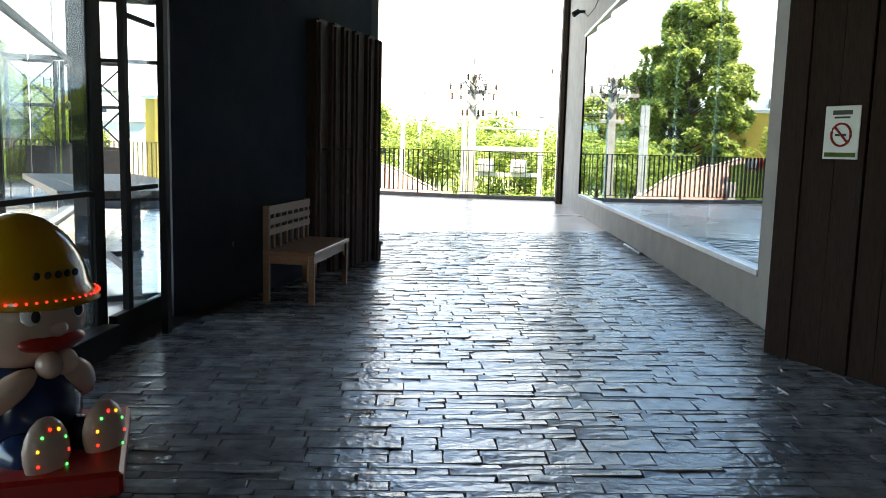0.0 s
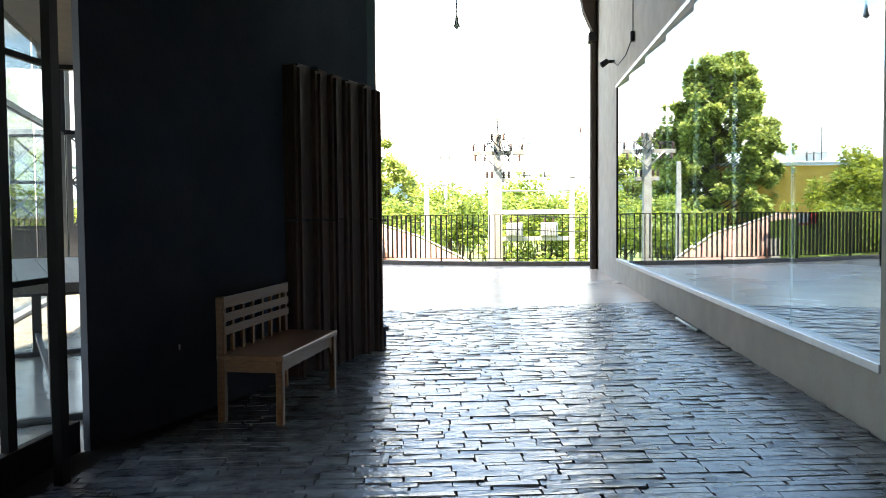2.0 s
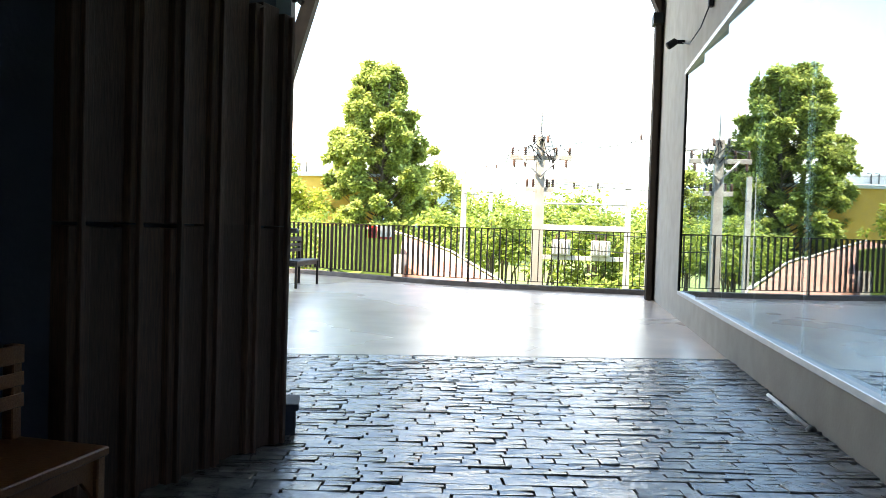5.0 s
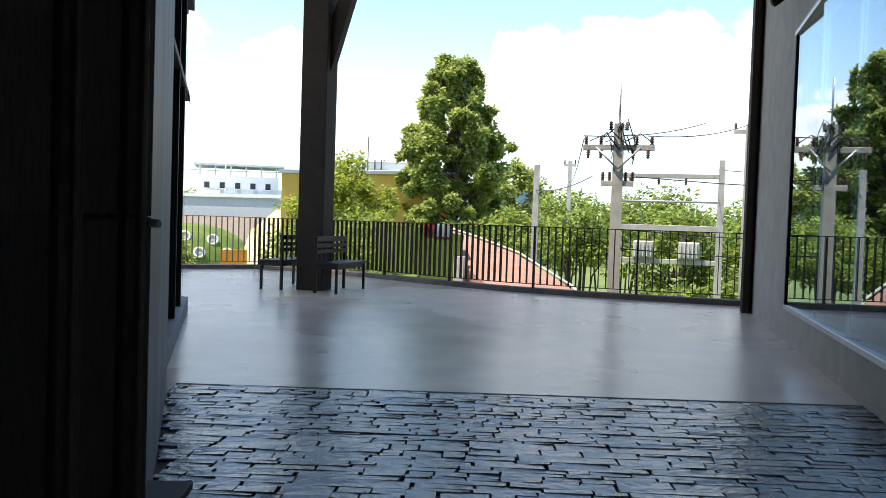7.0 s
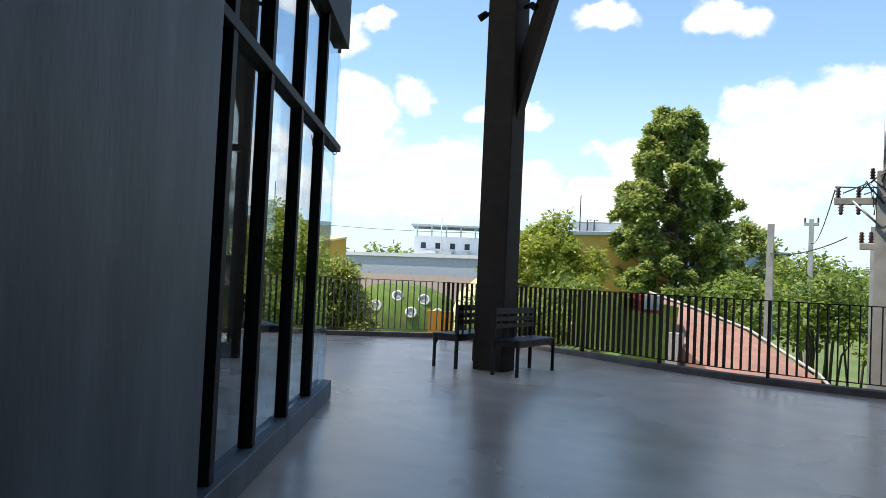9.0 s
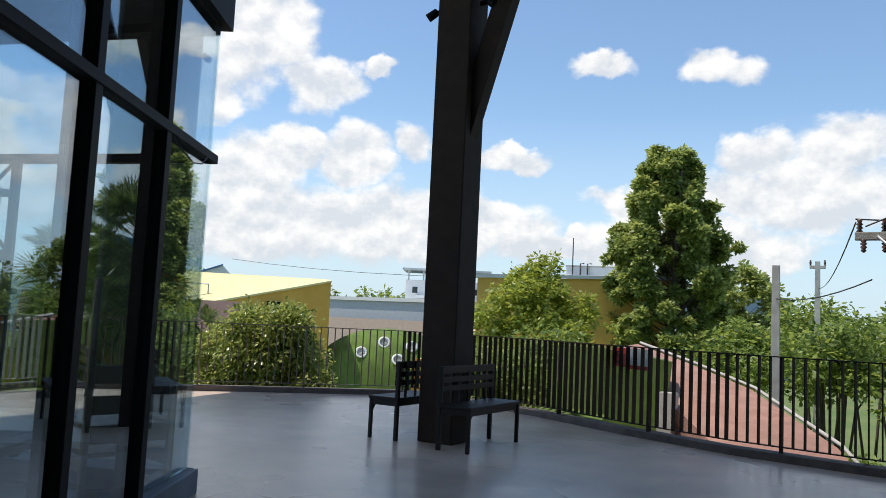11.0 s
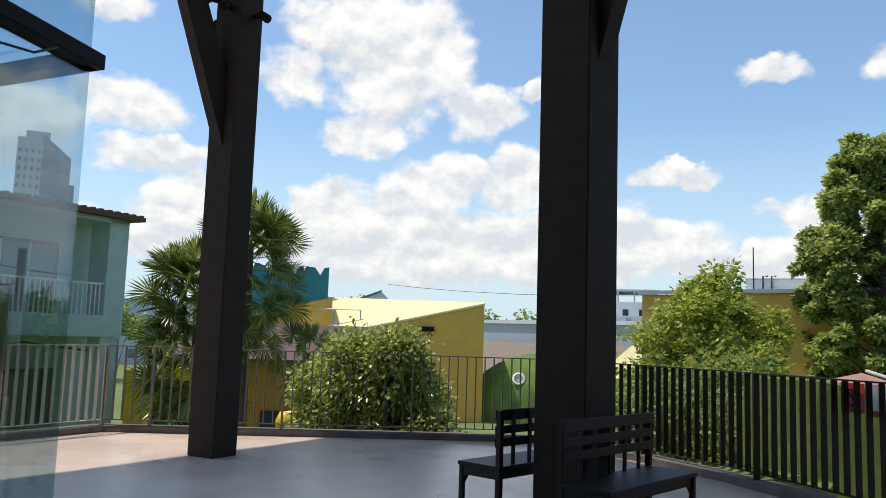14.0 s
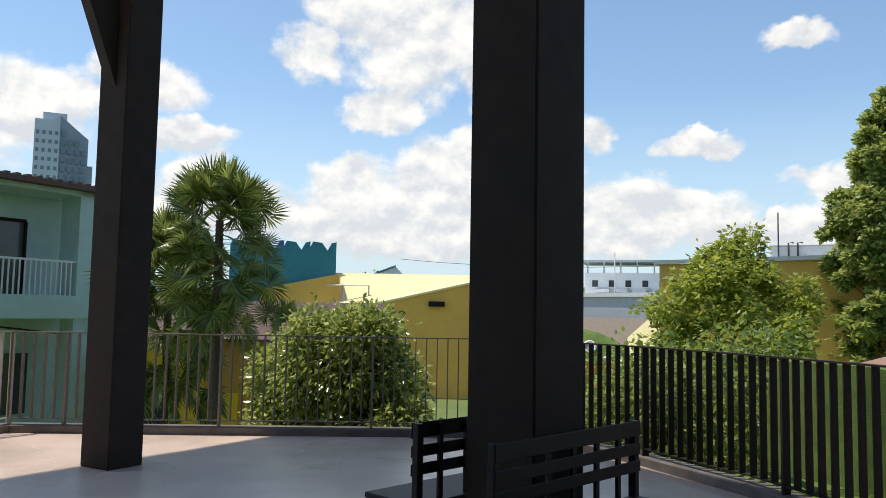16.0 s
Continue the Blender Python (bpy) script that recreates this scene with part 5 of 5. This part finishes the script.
# ---- passage details ----
def timber_screen():
    """Vertical boards of uneven depth on the wall, some with a proud edge strip."""
    a, b = (-1.53, 7.86), (-1.09, 9.31)
    m, L = along(a, b)
    t = thing("timber_screen", m, "dark brown timber screen of uneven upright boards", "screen")
    s, i = 0.0, 0
    rng = random.Random(4)
    while s < L - 0.02:
        w = min(L - s, (0.12, 0.2, 0.09, 0.15, 0.11, 0.17)[i % 6])
        d = (0.05, 0.02, 0.065, 0.03, 0.055, 0.015)[(i * 5) % 6]
        for z0, z1 in ((0.0, 1.28 + rng.uniform(-0.02, 0.02)), (1.285, 2.5 + 0.03 * (i % 2))):
            box("board", s + 0.002, s + w - 0.002, -d, 0.06, z0, z1, M_SCREENWOOD, t, bevel=0.004)
        if i % 2 == 0:
            box("strip", s + w * 0.35, s + w * 0.35 + 0.022, -d - 0.03, -d - 0.001, 0.02, 2.48, M_SCREENWOOD, t, bevel=0.003)
        s += w
        i += 1
    lathe("latch", [(0.012, 0), (0.016, 0.01), (0.016, 0.05), (0.01, 0.055)], M_GREYTRIM, t, "small steel latch", sides=10, m=pose(L - 0.02, -0.07, 1.26, 90, 0, 0))


timber_screen()
st = thing("step_block", pose(-1.2, 9.33, 0, 0, 0, 18), "small black block at the screen's foot", "block")
box("body", 0.0, 0.2, 0.02, 0.26, 0, 0.17, M_BLACKWALL, st, bevel=0.006)
box("cap", -0.02, 0.22, 0.0, 0.28, 0.17, 0.21, M_BLACKWALL, st, bevel=0.005)

sock = thing("wall_socket", pose(-1.925, 6.62, 0.47, 0, 0, -72.8), "pair of small pale switch plates on the dark wall", "socket")
for x in (-0.1, 0.06):
    box("plate", x, x + 0.05, 0.001, 0.01, 0, 0.03, M_GREYTRIM, sock, bevel=0.002)


def no_smoking_sign():
    m, _ = along(PANEL_A, PANEL_B)
    t = thing("no_smoking_sign", m @ pose(0.46, -0.037, 1.46) @ Matrix.Scale(0.87, 4), "white no-smoking notice on the timber boards", "sign")
    box("plate", -0.135, 0.135, -0.008, 0, -0.18, 0.18, M_WHITE, t, bevel=0.002)
    box("band", -0.12, 0.12, -0.0105, -0.0085, -0.165, -0.135, M_TURF, t, "green band")
    box("text_bar", -0.075, 0.075, -0.0105, -0.0085, 0.12, 0.15, M_CABLE, t)
    box("text_bar", -0.06, 0.06, -0.0105, -0.0085, 0.095, 0.108, M_CABLE, t)
    bm = bmesh.new()
    add_tube(bm, [(0.075 * math.cos(k * math.pi / 12), -0.011, 0.075 * math.sin(k * math.pi / 12) - 0.015) for k in range(25)], 0.008, 6, cap=False)
    add_tube(bm, [(-0.053, -0.011, 0.038), (0.053, -0.011, -0.068)], 0.008, 6)
    part("ring", bm, M_RED, t, "red prohibition ring")
    box("cigarette", -0.045, 0.04, -0.0125, -0.0105, -0.025, -0.008, M_CABLE, t)


no_smoking_sign()

rod = thing("pipe", pose(2.24, 10.45, 0.02, 0, 0, 90), "white plastic pipe lying along the wall", "pipe")
tube("tube", [(0, 0, 0), (1.12, 0, 0)], 0.018, M_WHITE, rod)
lathe("cap", [(0.03, -0.015), (0.032, 0.0), (0.032, 0.03), (0.02, 0.05)], M_CABLE, rod, sides=10, m=pose(-0.02, 0, 0, 0, -90, 0))


def pendant():
    t = thing("pendant_lamp", pose(-0.52, 13.0, 0), "small grey pendant lamp on a long cord", "lamp")
    tube("cord", [(0, 0, 4.1), (0, 0, ROOF_Z)], 0.008, M_CABLE, t, sides=5)
    lathe("shade", [(0.05, 3.96), (0.047, 3.975), (0.028, 4.02), (0.016, 4.12)], M_GREYTRIM, t, sides=16)
    lathe("bulb", [(0.015, 3.93), (0.03, 3.95), (0.02, 3.97)], M_WHITE, t, sides=12)


pendant()
cb = thing("wall_cable", pose(2.29, 15.2, 0), "black cable with a junction box on the wall", "cable")
tube("cable", [(-0.02, 0, 4.25), (-0.05, 0.6, 4.05), (-0.05, 1.6, 4.06), (-0.03, 2.45, 4.28)], 0.01, M_CABLE, cb, sides=5)
tube("cable", [(-0.02, 0, 4.3), (-0.02, 0, ROOF_Z)], 0.01, M_CABLE, cb, sides=5)
box("junction_box", -0.06, 0, -0.05, 0.05, 4.16, 4.32, M_BLACKMETAL, cb, bevel=0.005)
br = thing("wall_brace", pose(2.2, 20.6, 0), "brown timber-clad bracket at the wall's end", "bracket")
bm = bmesh.new()
q = [(0.0, 5.45), (-0.24, 6.0), (-1.53, ROOF_Z), (-0.95, ROOF_Z), (0.0, 6.6)]
f = [bm.verts.new((x, -0.16, z)) for x, z in q]
g = [bm.verts.new((x, 0.16, z)) for x, z in q]
bm.faces.new(f)
bm.faces.new(g[::-1])
for k in range(5):
    bm.faces.new((f[k], f[(k + 1) % 5], g[(k + 1) % 5], g[k]))
part("bracket", bm, M_BROWNSTEEL, br)
box("shoe", -0.12, 0.06, -0.18, 0.18, 5.3, 5.5, M_BLACKMETAL, br, bevel=0.006)


def ride_doll():
    """Coin-operated ride figure with a yellow helmet, as one plain shape, on its red base."""
    base = thing("coin_ride", pose(-1.56, 3.0, 0, 0, 0, 22), "red platform of a children's coin ride", "ride")
    box("skirt", -0.36, 0.28, -0.34, 0.34, 0.0, 0.06, M_CABLE, base)
    box("platform", -0.4, 0.32, -0.38, 0.38, 0.06, 0.15, M_RED, base, bevel=0.015)
    bm = bmesh.new()
    mats = [M_YELLOWHELMET, M_SKIN, M_NAVY, M_RED, M_CABLE, M_WHITE, M_LEDRED, M_LEDGREEN, M_LEDAMBER]

    def ball(c, r, mat, m=None, seg=18, top=None):
        res = bmesh.ops.create_uvsphere(bm, u_segments=seg, v_segments=seg // 2 + 2, radius=1.0, matrix=Matrix.Translation(c) @ (m or Matrix.Identity(4)) @ Matrix.Diagonal((*r, 1)))
        for f in {f for v in res["verts"] for f in v.link_faces}:
            f.material_index = mat
            f.smooth = True
        return res["verts"]

    head = Vector((0.02, 0, 0.83))
    ball(head, (0.215, 0.215, 0.2), 1, seg=24)
    vs = ball(head + Vector((-0.01, 0, 0.06)), (0.24, 0.24, 0.31), 0, seg=28)
    for v in vs:
        if v.co.z < head.z + 0.07:
            v.co.z = head.z + 0.07 - (head.z + 0.07 - v.co.z) * 0.1
            k = 1.1 + (0.16 if v.co.x > head.x else 0.0)
            v.co.x = head.x + (v.co.x - head.x) * k
            v.co.y = head.y + (v.co.y - head.y) * 1.07
    ball((0.0, 0, 0.49), (0.2, 0.21, 0.23), 2)
    for s in (-1, 1):
        ball((0.195, s * 0.08, 0.865), (0.03, 0.042, 0.05), 5, seg=12)
        ball((0.222, s * 0.082, 0.86), (0.01, 0.017, 0.022), 4, seg=10)
        ball((0.12, s * 0.15, 0.58), (0.05, 0.06, 0.14), 1, pose(0, 0, 0, s * 35, 40, 0), 12)
        ball((0.21, s * 0.03, 0.68), (0.05, 0.045, 0.05), 1, seg=12)
        ball((0.16, s * 0.11, 0.36), (0.14, 0.085, 0.09), 2, seg=14)
        ball((0.3, s * 0.115, 0.41), (0.05, 0.085, 0.125), 1, seg=14)
    ball((0.19, 0, 0.76), (0.045, 0.13, 0.04), 3, seg=16)
    ball((0.215, 0, 0.805), (0.035, 0.04, 0.03), 1, seg=12)
    for k in range(26):  # lights along the brim
        a = radians(-85 + 170 * k / 25)
        ball((0.02 + 0.265 * math.cos(a), 0.258 * math.sin(a), 0.915), (0.005, 0.005, 0.005), 6, seg=6)
    for s in (-1, 1):  # coloured lights round the soles
        for k in range(11):
            a = 2 * math.pi * k / 11
            ball((0.335, s * 0.115 + 0.058 * math.cos(a), 0.41 + 0.09 * math.sin(a)), (0.006, 0.006, 0.006), (6, 7, 8)[k % 3], seg=6)
    for k in range(5):  # faded lettering on the helmet
        a = radians(-20 + k * 9)
        ball((0.012 + 0.233 * math.cos(a), 0.233 * math.sin(a), 1.0), (0.006, 0.014, 0.014), 4, seg=8)
    me = bpy.data.meshes.new("ride_doll")
    bm.to_mesh(me)
    bm.free()
    for m_ in mats:
        me.materials.append(m_)
    d = new("ride_doll", me)
    d.matrix_world = pose(-1.625, 3.02, -0.22, 0, 0, -26) @ Matrix.Scale(1.04, 4)
    tagged(d, "glossy ride doll in a yellow helmet with lights", "doll")
    return d


M_YELLOWHELMET = material("yellow_gloss", (0.62, 0.32, 0.02), (0.58, 0.29, 0.015), 0.15, 4)
M_SKIN = material("pale_pink_gloss", (0.62, 0.42, 0.34), (0.58, 0.38, 0.3), 0.25, 4)
M_NAVY = material("navy_gloss", (0.012, 0.03, 0.09), (0.01, 0.024, 0.075), 0.15, 4)
M_LEDRED = glow("red_led", (1.0, 0.03, 0.02), 0.5)
M_LEDGREEN = glow("green_led", (0.05, 0.9, 0.2), 0.3)
M_LEDAMBER = glow("amber_led", (1.0, 0.5, 0.04), 0.35)
ride_doll()


# ---- cafe seen through the glass ----
def cafe_table(x, y, turn, length, width, h, label):
    t = thing("table", pose(x, y, 0, 0, 0, turn), label, "table", "cafe tables")
    n = 6
    w = width / 2
    for k in range(n):
        box("plank", -length / 2, length / 2, -w + width * k / n + 0.002, -w + width * (k + 1) / n - 0.002, h - 0.06, h, M_TEAKGREY, t, bevel=0.004)
    for s in (-1, 1):
        x0 = s * (length / 2 - 0.3)
        box("leg", x0 - 0.04, x0 + 0.04, -0.04, 0.04, 0.05, h - 0.06, M_GREYSTEEL, t)
        box("foot", x0 - 0.035, x0 + 0.035, 0.07 - w, w - 0.07, 0, 0.05, M_GREYSTEEL, t, bevel=0.01)
        box("crosshead", x0 - 0.03, x0 + 0.03, 0.07 - w, w - 0.07, h - 0.1, h - 0.062, M_GREYSTEEL, t)
        lathe("caster", [(0.05, 0.0), (0.06, 0.015), (0.06, 0.04), (0.03, 0.06)], M_GREYSTEEL, t, sides=12, m=pose(x0, 0.05 - w, 0))
        lathe("caster", [(0.05, 0.0), (0.06, 0.015), (0.06, 0.04), (0.03, 0.06)], M_GREYSTEEL, t, sides=12, m=pose(x0, w - 0.05, 0))
    box("stretcher", -length / 2 + 0.3, length / 2 - 0.3, -0.02, 0.02, 0.18, 0.23, M_GREYSTEEL, t)


M_TEAKGREY = material("weathered_planks", (0.3, 0.26, 0.22), (0.2, 0.17, 0.145), 0.5, 14, 0.15, 30, stretch=(1, 6, 6))
M_GREYSTEEL = material("grey_steel", (0.085, 0.09, 0.1), (0.065, 0.07, 0.078), 0.5, 8)
M_PINE = material("raw_pine", (0.6, 0.48, 0.32), (0.48, 0.37, 0.24), 0.6, 16, 0.15, 30, stretch=(6, 1, 6))
cafe_table(-3.48, 7.67, 124, 3.4, 1.2, 0.92, "long plank table on grey steel legs in the cafe")
cafe_table(-4.42, 13.25, 120.5, 2.2, 0.85, 0.76, "plank table on grey steel legs by the glass")


def x_doors():
    t = thing("folding_doors", pose(-7.45, 14.95, 0, 0, 0, 196.9), "grey double doors with crossed braces and solid feet", "door")
    for s in (-1, 1):
        leaf = box("leaf", s * 0.46 - 0.44, s * 0.46 + 0.44, -0.02, 0.02, 0.6, 1.12, M_GREYSTEEL, t, bevel=0.004)
        for x in (s * 0.46 - 0.44, s * 0.46 + 0.37):
            box("stile", x, x + 0.07, -0.022, 0.022, 1.121, 2.75, M_GREYSTEEL, leaf)
            box("foot", x + 0.02, x + 0.05, -0.015, 0.015, 0.0, 0.6, M_GREYSTEEL, leaf)
        for z in (1.122, 1.9, 2.7):
            box("rail", s * 0.46 - 0.369, s * 0.46 + 0.369, -0.02, 0.02, z, z + 0.06, M_GREYSTEEL, leaf)
        for z in (1.18, 1.96):
            tube("brace", [(s * 0.46 - 0.37, 0, z), (s * 0.46 + 0.37, 0, z + 0.74)], 0.018, M_GREYSTEEL, leaf, sides=5)
            tube("brace", [(s * 0.46 + 0.37, 0, z), (s * 0.46 - 0.37, 0, z + 0.74)], 0.018, M_GREYSTEEL, leaf, sides=5)


x_doors()


def lounge_chair(x, y, turn):
    t = thing("lounge_chair", pose(x, y, 0, 0, 0, turn), "raw pine lounge chair inside the cafe glass", "chair")
    for s in (-0.36, 0.31):
        box("leg", s, s + 0.055, -0.3, -0.24, 0, 0.62, M_PINE, t, bevel=0.005)
        box("leg", s, s + 0.05, 0.24, 0.29, 0, 1.75, M_PINE, t, bevel=0.005)
        box("arm", s - 0.01, s + 0.065, -0.36, 0.24, 0.62, 0.66, M_PINE, t, bevel=0.006)
        box("side_rail", s + 0.01, s + 0.045, -0.24, 0.24, 0.3, 0.4, M_PINE, t)
    box("seat", -0.3, 0.3, -0.32, 0.26, 0.4, 0.44, M_PINE, t, bevel=0.005)
    for z in (0.5, 0.72, 0.95):
        box("back_slat", -0.3, 0.3, 0.25, 0.28, z, z + 0.14, M_PINE, t, bevel=0.004)


lounge_chair(-5.58, 15.58, 256)
for x, y in ((-3.4, 7.2), (-4.4, 9.6), (-5.0, 12.6)):
    cl = thing("ceiling_lamp", pose(x, y, 4.03), "round white recessed ceiling lamp", "lamp", "cafe ceiling lamps")
    lathe("rim", [(0.2, -0.001), (0.21, -0.02), (0.16, -0.03), (0.15, -0.012)], M_WHITE, cl, sides=24)
    lathe("diffuser", [(0.148, -0.012), (0.14, -0.02)], M_WHITE, cl, sides=24)


def railing_sign():
    a, b = Vector((-4.15, 23.32)), Vector((-3.5, 23.02))
    m, L = along(a, b)
    t = thing("railing_sign", m @ pose(0, 0.06, 0), "red and white no-smoking boards on the railing", "sign")
    box("board", 0.0, 0.27, 0, 0.012, 0.98, 1.27, M_RED, t, "dark red board with a ring")
    box("board", 0.31, 0.7, 0, 0.012, 1.02, 1.27, M_GREYTRIM, t, "pale grey board")
    box("board", 0.31, 0.7, -0.001, 0.013, 0.96, 1.018, M_RED, t)
    bm = bmesh.new()
    add_tube(bm, [(0.135 + 0.08 * math.cos(k * math.pi / 10), -0.003, 1.13 + 0.08 * math.sin(k * math.pi / 10)) for k in range(21)], 0.009, 5, cap=False)
    add_tube(bm, [(0.08, -0.003, 1.185), (0.19, -0.003, 1.075)], 0.009, 5)
    part("ring", bm, M_CABLE, t)


railing_sign()


def playground_figure(x, y, z, h, label):
    t = thing("playground_figure", pose(x, y, z), label, "play figure", "yellow playground figures")
    lathe("body", [(0.3, 0), (0.34, 0.1), (0.2, h * 0.4), (0.26, h * 0.62), (0.12, h * 0.72)], M_YELLOWPLASTIC, t, sides=14)
    lathe("head", [(0.1, h * 0.721), (0.3, h * 0.8), (0.34, h * 0.9), (0.2, h)], M_YELLOWPLASTIC, t, sides=14)


playground_figure(-24.1, 31.4, GZ, 3.1, "yellow painted playground figure beside the shed")
playground_figure(-23.3, 32.4, GZ, 2.4, "shorter yellow playground figure beside the shed")


# ---- paving stones ----
def stone_mesh(k):
    """A unit stone with slightly uneven sides and worn upper edges, top at z = 0.018."""
    r = random.Random(100 + k)
    j = lambda: r.uniform(-0.022, 0.022)
    i = lambda: r.uniform(-0.013, 0.013)
    c = [(-0.5 + i(), -0.5 + j()), (0.5 + i(), -0.5 + j()), (0.5 + i(), 0.5 + j()), (-0.5 + i(), 0.5 + j())]
    z = [0.016 + r.uniform(-0.003, 0.004) for _ in range(4)]
    vs = [(x, y, -0.01) for x, y in c] + [(x, y, h - 0.006) for (x, y), h in zip(c, z)] + [(x * 0.985, y * 0.95, h) for (x, y), h in zip(c, z)]
    fs = [(8, 9, 10, 11)]
    for a in range(4):
        b = (a + 1) % 4
        fs += [(a, b, 4 + b, 4 + a), (4 + a, 4 + b, 8 + b, 8 + a)]
    return vs, fs


def lay_paving():
    r = random.Random(77)
    shapes = [stone_mesh(k) for k in range(8)]
    meshes = []
    for k, (vs, fs) in enumerate(shapes):
        me = bpy.data.meshes.new("stone")
        me.from_pydata(vs, [], fs)
        me.materials.append(M_STONE)
        meshes.append(me)
    bed = bpy.data.objects["paving_bed"]
    rest_v, rest_f = [], []
    singles = 0
    slope = (EDGE_R[1] - EDGE_L[1]) / (EDGE_R[0] - EDGE_L[0])

    def place(cx, cy, w, h, lean):
        nonlocal singles
        k = r.randrange(8)
        a = r.uniform(-0.45, 0.45) + math.degrees(math.atan(lean))
        m = pose(cx, cy, 0.003, 0, 0, a) @ Matrix.Diagonal((w - 0.005, h - 0.0035, 1 + r.uniform(-0.2, 0.25), 1))
        if singles < 300 and 3.0 < cy < 5.6 and -1.3 < cx < 1.5:
            ob = new("stone", meshes[k])
            ob.parent = bed
            ob.matrix_basis = m
            singles += 1
        else:
            b = len(rest_v)
            rest_v.extend(tuple(m @ Vector(v)) for v in shapes[k][0])
            rest_f.extend(tuple(b + i for i in f) for f in shapes[k][1])

    y = -1.2
    while y < 13.6:
        h = r.choice((0.048, 0.055, 0.065, 0.075, 0.09, 0.12, 0.15))
        x = -3.1 + r.uniform(-0.3, 0)
        lean = 0.04 + 0.225 * (max(0, y) / 12.8) ** 1.4  # courses turn with the passage
        while x < 3.6:
            w = r.choice((0.12, 0.17, 0.23, 0.3, 0.4, 0.52)) * r.uniform(0.9, 1.1)
            if h > 0.13:
                w *= 0.8
            a0, a1 = x, x + w
            x += w
            cy = y + h / 2 + lean * (a0 + a1) / 2
            lo = -1.98 + (cy - 5.6) * 0.17 if cy < 9.44 else -1.14 - (cy - 9.44) * 0.625
            hi = 2.29 if cy > 5.45 else 2.06 + (5.45 - cy) * 0.54
            a0, a1 = max(a0, lo), min(a1, hi)
            w = a1 - a0
            if w < 0.06:
                continue
            cx = (a0 + a1) / 2
            cy = y + h / 2 + lean * cx
            if cy + h / 2 > EDGE_L[1] + (cx - EDGE_L[0]) * slope + 0.02:
                continue
            layers = [(0.0, 1.0)]
            if h > 0.1 and r.random() < 0.42:
                c = r.uniform(0.35, 0.65)
                layers = [(0.0, c), (c, 1.0)]
            for lo_, hi_ in layers:
                hh = h * (hi_ - lo_)
                yy = cy + h * ((lo_ + hi_) / 2 - 0.5)
                spans = [(a0, a1)]
                if len(layers) == 2 and w > 0.3:
                    c = a0 + w * r.uniform(0.3, 0.7)
                    spans = [(a0, c), (c, a1)]
                for b0, b1 in spans:
                    bx = (b0 + b1) / 2
                    place(bx, yy + lean * (bx - cx), b1 - b0, hh, lean)
        y += h
    ob = obj("stones", rest_v, rest_f, M_STONES, bed)
    tagged(ob, "", "", kind="stuff")


lay_paving()
